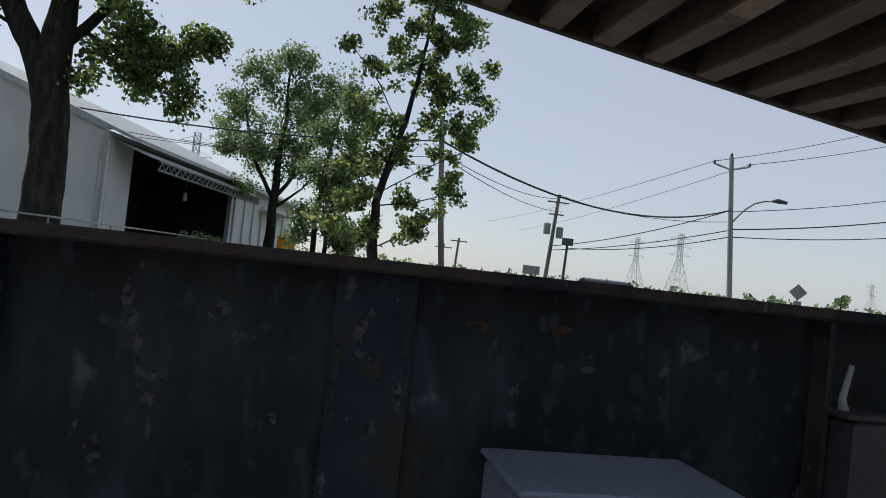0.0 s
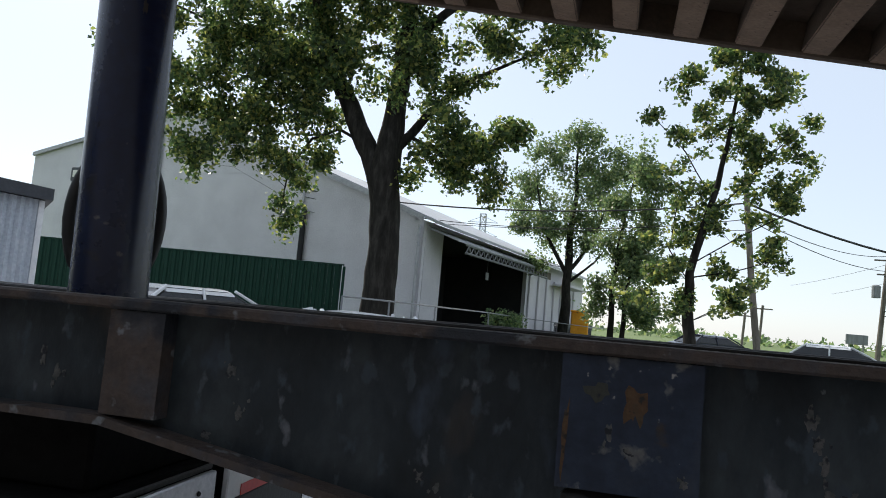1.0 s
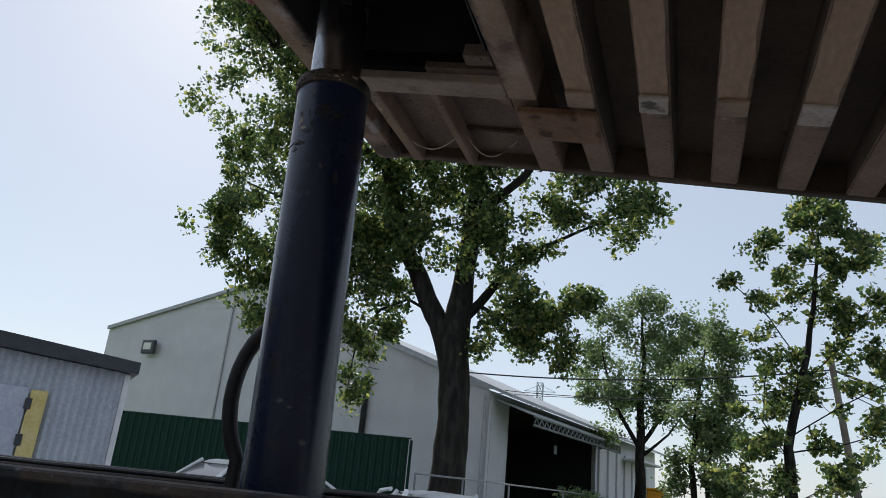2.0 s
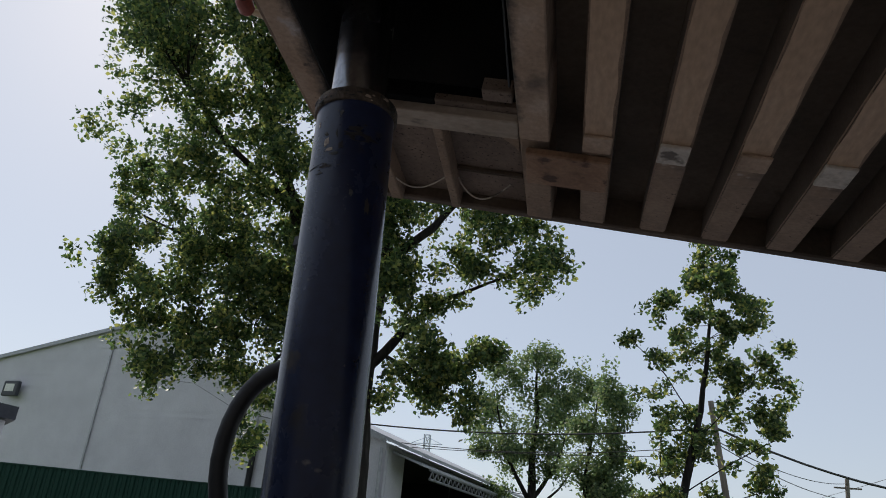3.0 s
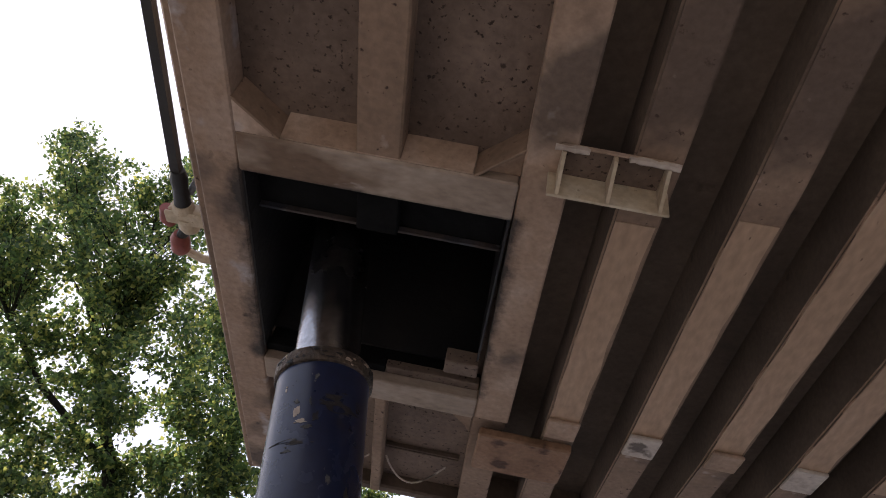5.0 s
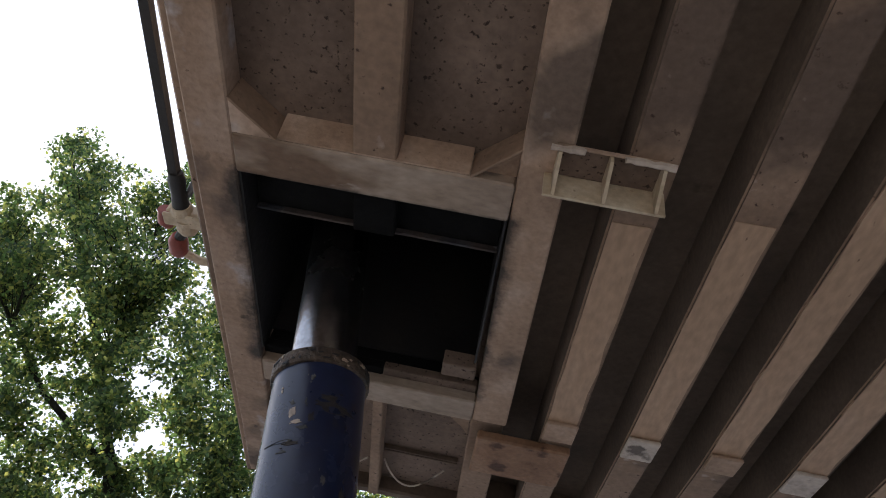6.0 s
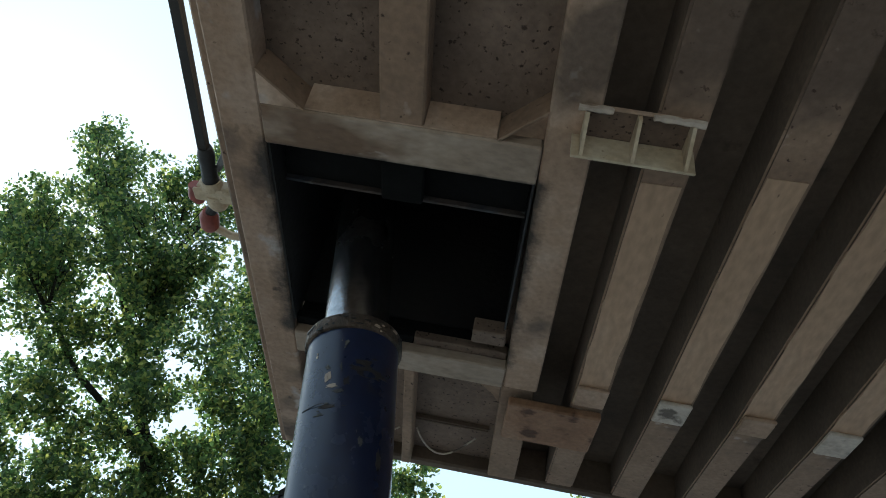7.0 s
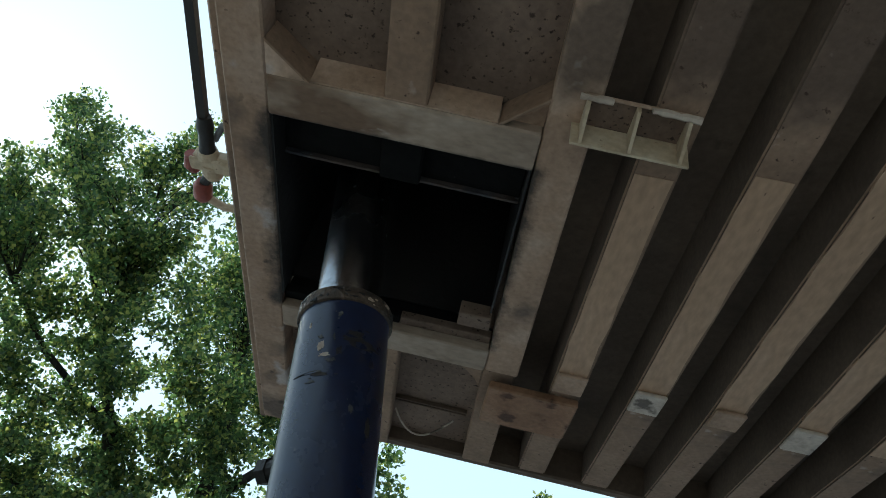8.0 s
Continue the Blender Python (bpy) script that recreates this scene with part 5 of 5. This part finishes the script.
# ---- corrugated shed ----
def shed():
    a = Vector((-7.5, 6.89, 0))
    u = Vector((-1.33, -1.36, 0)).normalized()
    s = tagged(empty("shed", frame_of(a, u, Vector((-u.y, u.x, 0)))), "pale grey corrugated metal shed with dark fascia", "shed")
    # local x along the wall away from its corner, y into the yard or away, z up
    side = -1.0
    bm = bmesh.new()
    n = 104
    prof = []
    for k in range(n + 1):
        x = 5.2 * k / n
        prof.append((x, 0.024 if k % 2 else -0.018))
    low = [bm.verts.new((x, y, 0.0)) for x, y in prof]
    high = [bm.verts.new((x, y, 2.37 + 0.066 * x)) for x, y in prof]
    for k in range(n):
        bm.faces.new((low[k], low[k + 1], high[k + 1], high[k]))
    back = [bm.verts.new(p) for p in ((0, side * 3.0, 0), (5.2, side * 3.0, 0), (5.2, side * 3.0, 2.7), (0, side * 3.0, 2.37))]
    bm.faces.new(back)
    bm.faces.new((low[0], back[0], back[3], high[0]))
    bm.faces.new((low[-1], high[-1], back[2], back[1]))
    bmesh.ops.recalc_face_normals(bm, faces=bm.faces)
    part("wall", bm, M["shedwall"], s, "pale grey corrugated cladding")
    bm = bmesh.new()
    prism(bm, [(-0.12, 2.37), (5.4, 2.74), (5.4, 3.0), (-0.12, 2.53)], "y", -3.1, 0.16)
    part("roof_fascia", bm, M["trim"], s, "dark blue-grey fascia")
    part("corner_trim", boxes((-0.035, 0.035, -0.03, 0.045, 0, 2.36), bevel=0.005), M["tape_white"], s)
    d = part("door", boxes((1.12, 4.2, 0.03, 0.06, 0.1, 2.02), bevel=0.005), M["doorgrey"], s, "plain blue-grey sliding door")
    part("door_jamb", boxes((0.9, 1.1, 0.03, 0.075, 0.1, 2.0), bevel=0.006), M["yellow"], s, "faded yellow door jamb")
    for z in (0.7, 1.3, 1.75):
        part("hinge", boxes((1.06, 1.14, 0.076, 0.09, z, z + 0.14), bevel=0.004), M["trim"], d)


shed()


# ---- cars ----
def car(label, paint, x, y, rz, h=1.35):
    c = tagged(empty("car", pose(x, y, 0, 0, 0, rz)), label, "car", group="parked cars")
    bm = bmesh.new()
    side = [(-2.2, 0.3), (2.2, 0.3), (2.25, 0.62), (2.1, 0.8), (1.2, 0.93), (-1.7, 0.98), (-2.2, 0.85), (-2.28, 0.55)]
    prism(bm, side, "y", -0.85, 0.85)
    bmesh.ops.bevel(bm, geom=bm.edges[:], offset=0.07, segments=3, affect="EDGES")
    b = part("body", bm, paint, c, smooth=True)
    bm = bmesh.new()
    lo = [(-1.75, 0.93), (1.15, 0.9)]
    hi = [(-1.15, h), (0.25, h)]
    vs = [bm.verts.new(p) for p in ((lo[0][0], -0.8, lo[0][1]), (lo[1][0], -0.8, lo[1][1]), (lo[1][0], 0.8, lo[1][1]), (lo[0][0], 0.8, lo[0][1]),
                                    (hi[0][0], -0.6, h - 0.03), (hi[1][0], -0.6, h - 0.03), (hi[1][0], 0.6, h - 0.03), (hi[0][0], 0.6, h - 0.03))]
    for f in ((3, 2, 1, 0), (4, 5, 6, 7), (0, 1, 5, 4), (1, 2, 6, 5), (2, 3, 7, 6), (3, 0, 4, 7)):
        bm.faces.new([vs[i] for i in f])
    bmesh.ops.bevel(bm, geom=bm.edges[:], offset=0.06, segments=3, affect="EDGES")
    part("cabin_glass", bm, M["glass"], c, smooth=True)
    bm = bmesh.new()
    arc = [(0.66 * math.sin(a), h - 0.12 + 0.14 * math.cos(a)) for a in [-1.5 + 0.3 * k for k in range(11)]]
    prism(bm, arc, "x", -1.2, 0.32)
    bmesh.ops.bevel(bm, geom=[e for e in bm.edges if abs(e.verts[0].co.x - e.verts[1].co.x) < 1e-6], offset=0.05, segments=2, affect="EDGES")
    part("roof", bm, paint, c, smooth=True)
    for s in (-1, 1):
        bm = bmesh.new()
        tube(bm, [(1.12, s * 0.79, 0.93), (0.7, s * 0.71, 1.16), (0.28, s * 0.62, h)], 0.03, 6)
        part("pillar", bm, paint, c)
        part("pillar", tube(bmesh.new(), [(-1.7, s * 0.79, 0.95), (-1.15, s * 0.62, h)], 0.035, 6), paint, c)
        part("pillar", tube(bmesh.new(), [(-0.4, s * 0.8, 0.93), (-0.4, s * 0.62, h)], 0.03, 6), paint, c)
    for sx in (-1.35, 1.4):
        for sy in (-1, 1):
            w = part("wheel", tube(bmesh.new(), [(sx, sy * 0.68, 0.32), (sx, sy * 0.88, 0.32)], 0.32, 24), M["rubber"], c)
            part("rim", tube(bmesh.new(), [(sx, sy * 0.87, 0.32), (sx, sy * 0.89, 0.32)], 0.2, 16), M["steelgrey"], w)
    return c


car("white parked hatchback with dark windows", M["carwhite"], -7.5, 11.3, 62, 1.37)
car("white parked sedan near the poplar", M["carwhite"], -3.4, 8.6, 118, 1.2)
car("dark blue parked estate car by the road", M["cardark"], 11.1, 21.5, -20, 1.5)
car("white parked sedan by the road fence", M["carwhite"], 9.0, 27.5, -15, 1.36)
car("dark blue parked hatchback on the grass verge", M["cardark"], 5.8, 35.5, 30, 1.36)


# ---- orange bin, shrub, road sign, billboard ----
ob_ = tagged(part("storage_bin", boxes((-1.3, -0.3, 40.2, 41.2, 0, 2.02), bevel=0.06), M["orange"]), "bright orange upright plastic storage bin", "bin")
part("lid", boxes((-1.35, -0.25, 40.15, 41.25, 2.022, 2.14), bevel=0.03), M["orange"], ob_)
sh = tagged(empty("shrub"), "small bright green shrub beside the railing", "shrub")
leaf_cloud("foliage", [(-3.35 + 0.5 * math.sin(i * 2.4), 26.0 + 0.4 * math.cos(i * 1.7), 1.0 + 0.38 * math.sin(i * 1.1)) for i in range(40)], 26, 0.2, 0.13, M["leaf_far"], sh, 8)
part("stem", tube(bmesh.new(), [(-3.35, 26, -0.02), (-3.3, 26, 0.5), (-3.35, 26.05, 1.0)], [0.05, 0.04, 0.015], 6), M["bark"], sh)
sg = tagged(empty("road_sign"), "diamond road sign seen from behind on a post", "sign")
bm = bmesh.new()
box(bm, -0.3, 0.3, -0.01, 0.01, -0.3, 0.3, bevel=0.004, m=Matrix.Translation((24.95, 30.6, 2.05)) @ Matrix.Rotation(radians(-39), 4, "Z") @ Matrix.Rotation(radians(45), 4, "Y"))
part("plate", bm, M["polegrey"], sg)
part("lower_plate", boxes((24.72, 25.16, 30.56, 30.58, 1.35, 1.6), bevel=0.003), M["polegrey"], sg)
part("post", tube(bmesh.new(), [(24.95, 30.64, -0.02), (24.95, 30.64, 2.0)], 0.035, 8), M["polegrey"], sg)
bb = tagged(empty("billboard"), "small grey billboard on two posts in the distance", "billboard")
part("panel", boxes((21.0, 22.7, 65.1, 65.3, 1.7, 2.55), bevel=0.02), M["polegrey"], bb)
for x in (21.3, 22.4):
    part("post", tube(bmesh.new(), [(x, 65.35, -0.02), (x, 65.35, 1.8)], 0.06, 6), M["polegrey"], bb)


# ---- poles and wires ----
def wire(points, sag, r, name="overhead_wire", label="black overhead wire sagging between poles"):
    a, b = Vector(points[0]), Vector(points[1])
    pts = [a.lerp(b, k / 16) - Vector((0, 0, 4 * sag * (k / 16) * (1 - k / 16))) for k in range(17)]
    return tagged(part(name, tube(bmesh.new(), pts, r, 5), M["wire"]), label, "wire", group="overhead wires")


np_ = tagged(empty("utility_pole"), "bare weathered wooden pole behind the young poplar", "pole", group="utility poles")
part("shaft", tube(bmesh.new(), [(5.9, 26.0, -0.05), (5.5, 26.1, 3.5), (5.15, 26.15, 7.27)], [0.125, 0.115, 0.1], 12), M["pole"], np_, smooth=True)

lp = tagged(empty("street_lamp"), "grey wooden utility pole carrying a curved street lamp", "street lamp", group="utility poles")
PX, PY = 24.75, 36.8
part("shaft", tube(bmesh.new(), [(PX + 0.36, PY - 0.25, -0.05), (PX - 0.25, PY + 0.13, 9.78)], [0.17, 0.13], 12), M["polegrey"], lp, smooth=True)
AD = Vector((0.84, -0.55, 0)).normalized()
P0 = Vector((PX, PY, 0))
part("lamp_arm", tube(bmesh.new(), [P0 + AD * d + Vector((0, 0, z)) for d, z in ((0, 5.75), (0.3, 6.15), (0.7, 6.65), (1.2, 7.05), (1.7, 7.22), (2.2, 7.26))], 0.05, 8), M["polegrey"], lp)
bm = bmesh.new()
tube(bm, [P0 + AD * 2.15 + Vector((0, 0, 7.26)), P0 + AD * 2.45 + Vector((0, 0, 7.29)), P0 + AD * 2.95 + Vector((0, 0, 7.2))], [0.07, 0.15, 0.09], 10)
part("lamp_head", bm, M["trim"], lp, "dark cobra lamp head")
bm = bmesh.new()
tube(bm, [P0 + AD * -1.2 + Vector((0, 0, 9.35)), P0 + AD * -0.25 + Vector((0, 0, 9.0)), P0 + AD * 0.75 + Vector((0, 0, 9.2))], 0.05, 6)
part("cross_arm", bm, M["polegrey"], lp)
for d, z in ((-1.2, 9.35), (-0.28, 9.78), (0.75, 9.2)):
    p = P0 + AD * d + Vector((0, 0, z))
    part("insulator", tube(bmesh.new(), [p, p + Vector((0, 0, 0.1)), p + Vector((0, 0, 0.22))], [0.05, 0.1, 0.06], 8), M["trim"], lp)

tp = tagged(empty("utility_pole"), "leaning wooden utility pole with grey transformers", "pole", group="utility poles")
TB, TT = Vector((18.35, 50.8, -0.05)), Vector((18.86, 50.65, 7.95))
part("shaft", tube(bmesh.new(), [TB, TT], [0.17, 0.13], 10), M["pole"], tp, smooth=True)
for d, z in ((-0.55, 5.0), (0.5, 4.8)):
    c = TB.lerp(TT, z / 7.6) + Vector((d, -0.1, 0))
    part("transformer", tube(bmesh.new(), [c + Vector((0, 0, -0.4)), c + Vector((0, 0, 0.4)), c + Vector((0, 0, 0.47))], [0.27, 0.27, 0.15], 14), M["polegrey"], tp, "grey transformer can")
for z, w in ((7.35, 0.85), (6.4, 0.6)):
    c = TB.lerp(TT, z / 7.6)
    part("cross_arm", boxes((c.x - w, c.x + w, c.y - 0.05, c.y + 0.05, z - 0.05, z + 0.05), bevel=0), M["pole"], tp)
sp = tagged(empty("utility_pole"), "short dark pole with a cable box on top", "pole", group="utility poles")
part("shaft", tube(bmesh.new(), [(19.6, 50.2, -0.05), (19.75, 50.2, 4.4)], [0.12, 0.1], 8), M["trim"], sp)
part("cable_box", boxes((19.35, 20.15, 50.0, 50.4, 4.1, 4.65), bevel=0.04), M["trim"], sp)
for x, y, h in ((15.8, 72.2, 4.75), (14.3, 72.5, 3.95)):
    fp = tagged(empty("utility_pole"), "thin distant wooden utility pole with cross arm", "pole", group="utility poles")
    part("shaft", tube(bmesh.new(), [(x - 0.25, y, -0.05), (x, y, h)], 0.12, 6), M["pole"], fp)
    part("cross_arm", boxes((x - 0.9, x + 0.9, y - 0.05, y + 0.05, h - 0.4, h - 0.28), bevel=0), M["pole"], fp)

LT = Vector((PX, PY, 9.3))
wire(((5.15, 26.15, 6.35), P0 + Vector((0, 0, 6.6))), 1.45, 0.045)
wire(((5.15, 26.15, 5.9), TT - Vector((0, 0, 0.3))), 0.5, 0.02)
wire(((5.15, 26.15, 5.8), TT + Vector((0.4, 0, -1.3))), 0.5, 0.02)
wire((TT, P0 + Vector((0, 0, 5.9))), 0.6, 0.02)
wire((TB.lerp(TT, 0.5), P0 + Vector((0, 0, 6.6))), 0.35, 0.03)
wire((TB.lerp(TT, 0.46), P0 + Vector((0, 0, 5.4))), 0.25, 0.03)
wire(((19.8, 50.2, 3.9), P0 + Vector((0, 0, 5.0))), 0.35, 0.03)
for d, z0, e, r in ((-1.2, 9.5, (49.0, 44.5, 18.3), 0.02), (0.75, 9.35, (50.5, 42.5, 17.2), 0.02), (0, 6.5, (50.5, 42.2, 12.4), 0.025), (0, 5.45, (50.5, 42.1, 10.6), 0.04), (0, 5.0, (50.5, 42.0, 8.9), 0.03)):
    wire((P0 + AD * d + Vector((0, 0, z0)), e), 0.5, r)
for d, z0, e in ((-1.2, 9.5, (30.0, 120.0, 10.5)), (0.75, 9.35, (36.0, 120.0, 9.6))):
    wire((P0 + AD * d + Vector((0, 0, z0)), e), 0.5, 0.02)
wire(((5.15, 26.15, 6.3), (-12.0, 25.75, 5.9)), 0.55, 0.03)
wire(((5.2, 26.15, 5.7), (-12.0, 25.75, 5.6)), 0.75, 0.015)
wire(((5.2, 26.15, 5.3), (-12.0, 25.75, 5.0)), 0.3, 0.012)
EP = tagged(empty("utility_pole"), "far wooden utility pole beyond the road", "pole", group="utility poles")
part("shaft", tube(bmesh.new(), [(50.2, 42.6, -0.05), (50.2, 42.6, 18.6)], [0.2, 0.14], 8), M["pole"], EP)


# ---- lattice pylons far off ----
def pylon(x, y, h, w, label="hazy grey lattice power pylon far away"):
    p = tagged(empty("power_pylon", pose(x, y, 0)), label, "pylon", group="far pylons")
    bm = bmesh.new()
    def half(z):
        f = z / h
        return w * (0.5 - 0.4 * min(1, f / 0.6)) if f < 0.6 else w * 0.1
    lv = [0, 0.15, 0.28, 0.4, 0.5, 0.58, 0.66, 0.74, 0.82, 0.9, 1.0]
    t = h * 0.0035
    for a, b in zip(lv, lv[1:]):
        for i in range(4):
            s0 = [(-1, -1), (1, -1), (1, 1), (-1, 1)][i]
            s1 = [(-1, -1), (1, -1), (1, 1), (-1, 1)][(i + 1) % 4]
            p0, p1 = half(a * h), half(b * h)
            A, B = (s0[0] * p0, s0[1] * p0, a * h), (s0[0] * p1, s0[1] * p1, b * h)
            C, D = (s1[0] * p0, s1[1] * p0, a * h), (s1[0] * p1, s1[1] * p1, b * h)
            tube(bm, [A, B], t, 4)
            tube(bm, [A, D], t * 0.6, 4)
            tube(bm, [C, B], t * 0.6, 4)
            tube(bm, [B, D], t * 0.6, 4)
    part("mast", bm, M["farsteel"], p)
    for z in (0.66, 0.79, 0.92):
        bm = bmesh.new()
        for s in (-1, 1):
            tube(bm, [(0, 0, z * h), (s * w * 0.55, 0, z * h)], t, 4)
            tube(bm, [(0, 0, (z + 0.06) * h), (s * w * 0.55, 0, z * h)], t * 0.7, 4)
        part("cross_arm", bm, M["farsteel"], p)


pylon(-46.0, 275.0, 42.0, 11)
pylon(160.0, 287.7, 28.3, 9)
pylon(173.9, 359.3, 29.8, 9)
pylon(267.0, 297.0, 16.2, 6)


# far tree line and low roofs on the horizon
def far_line():
    f = tagged(empty("far_tree_line"), "low hazy line of distant trees", "trees", kind="stuff")
    rnd = random.Random(5)
    cs = []
    for k in range(420):
        a = -0.9 + 2.1 * rnd.random()
        d = 180 + 60 * rnd.random()
        cs.append((d * math.sin(a), d * math.cos(a), 0.6 + 1.8 * rnd.random() ** 2))
    leaf_cloud("far_foliage", cs, 14, 1.0, 1.1, M["leaf_far"], f, 6)["kind"] = "stuff"


far_line()


# wild grass on the verge
def verge_grass():
    rs = np.random.RandomState(9)
    n = 9000
    a = rs.uniform(-0.15, 0.6, n)
    d = rs.uniform(22, 60, n)
    x, y = d * np.sin(a), d * np.cos(a)
    h = rs.uniform(0.25, 0.75, n)
    w = 0.05
    t = rs.normal(0, 0.12, (n, 2))
    v = np.stack([np.stack([x - w, y, np.zeros(n)], 1), np.stack([x + w, y, np.zeros(n)], 1), np.stack([x + t[:, 0], y + t[:, 1], h], 1)], 1).reshape(-1, 3)
    me = bpy.data.meshes.new("verge_grass")
    me.from_pydata(v.tolist(), [], np.arange(3 * n).reshape(-1, 3).tolist())
    me.materials.append(M["grass"])
    tagged(new("verge_grass", me), "tall rough green grass along the road verge", "grass", kind="stuff")


verge_grass()


# ---- tractor rear under the gooseneck: its end face looks along the trailer ----
tr = tagged(empty("tractor_rear"), "rear of a tractor unit with aluminium panel, lamps and reflective tape", "truck rear")
EX = -0.95
part("chassis", boxes((-3.4, -1.02, -0.02, 1.3, 0.45, 0.82), bevel=0.01), M["matte"], tr)
# thick black block fills the gooseneck gap, its shade put into the colour
part("fifth_wheel", boxes((-3.0, -1.06, 0.075, 1.0, 0.822, 1.008), bevel=0.01), M["matte"], tr, "matte black coupling plate")
pl = part("rear_panel", boxes((EX - 0.02, EX, -0.32, 0.47, 0.69, 0.815), bevel=0.004), M["alu"], tr, "riveted bare aluminium panel")
for k in range(6):
    bm = bmesh.new()
    bmesh.ops.create_uvsphere(bm, u_segments=8, v_segments=6, radius=0.007, matrix=Matrix.Translation((EX + 0.001, -0.27 + 0.13 * k, 0.77)))
    part("rivet", bm, M["rubber"], pl)
part("panel_edge", boxes((EX - 0.03, EX - 0.021, -0.33, 0.48, 0.815, 0.83), bevel=0.002), M["rubber"], tr)
lb = part("lamp_board", boxes((EX - 0.02, EX - 0.004, -0.4, 0.52, 0.4, 0.68), bevel=0.004), M["rubber"], tr)
part("board_edge", boxes((EX - 0.004, EX + 0.004, -0.4, 0.52, 0.672, 0.681), bevel=0.001), M["alu"], lb)
for k in range(6):
    y = -0.35 + 0.11 * k
    part("reflective_tape", boxes((EX - 0.0035, EX + 0.001, y, y + 0.11, 0.615, 0.665), bevel=0), M["tape_red"] if k % 2 else M["tape_white"], lb)
for y, z in ((0.42, 0.6), (0.43, 0.47), (0.25, 0.5)):
    rg = part("tail_lamp", lathe(bmesh.new(), [(0.05, 0.0), (0.048, 0.012), (0.03, 0.018)], 20), M["tape_red"], lb, "red round tail lamp")
    rg.matrix_basis = pose(EX - 0.0035, y, z, 0, 90, 0)
    rim = part("lamp_ring", lathe(bmesh.new(), [(0.058, 0.0), (0.058, 0.01), (0.052, 0.013), (0.05, 0.004)], 20), M["alu"], rg)
fb = part("side_board", boxes((EX - 0.02, EX, 0.54, 0.86, 0.71, 0.83), bevel=0.004), M["tape_white"], tr, "scuffed white board with a red stripe")
part("red_stripe", boxes((EX + 0.0005, EX + 0.003, 0.62, 0.86, 0.712, 0.745), bevel=0), M["tape_red"], fb)
part("grime", boxes((EX + 0.0005, EX + 0.003, 0.7, 0.79, 0.75, 0.82), bevel=0.0005), M["rail_rust"], fb)
part("mud_flap", boxes((EX - 0.03, EX - 0.015, 0.53, 1.15, 0.1, 0.7), bevel=0.004), M["rubber"], tr, "black rubber mud flap")
for y in (-0.25, 1.25):
    part("wheel", tube(bmesh.new(), [(-2.2, y - 0.14, 0.5), (-2.2, y + 0.14, 0.5)], 0.5, 32), M["rubber"], tr)


# ---- plain unseen walls added behind the camera to dim rail and underside ----
tagged(part("shade_wall_south", boxes((-16.0, 1.0, -7.3, -7.0, -0.05, 6.5), (0.7, 1.0, -6.998, -4.7, -0.05, 6.5), (1.002, 18.0, -5.0, -4.7, -0.05, 6.5), bevel=0.02), material("shade_wall_grey", [(0.09, 0.09, 0.095), (0.125, 0.125, 0.13), (0.16, 0.16, 0.165)], 0.9, 0, 2.0, 0.4, 24)), "unseen plain dark grey wall added to dim the trailer", "wall", kind="structure")
# added out of view ahead, cuts the light on the ribs' front sides
tagged(part("shade_wall_west", boxes((-9.0, -8.7, -6.998, 1.5, -0.05, 3.9), bevel=0.02), bpy.data.materials["shade_wall_grey"]), "unseen plain dark grey wall added to dim the rib sides", "wall", kind="structure")
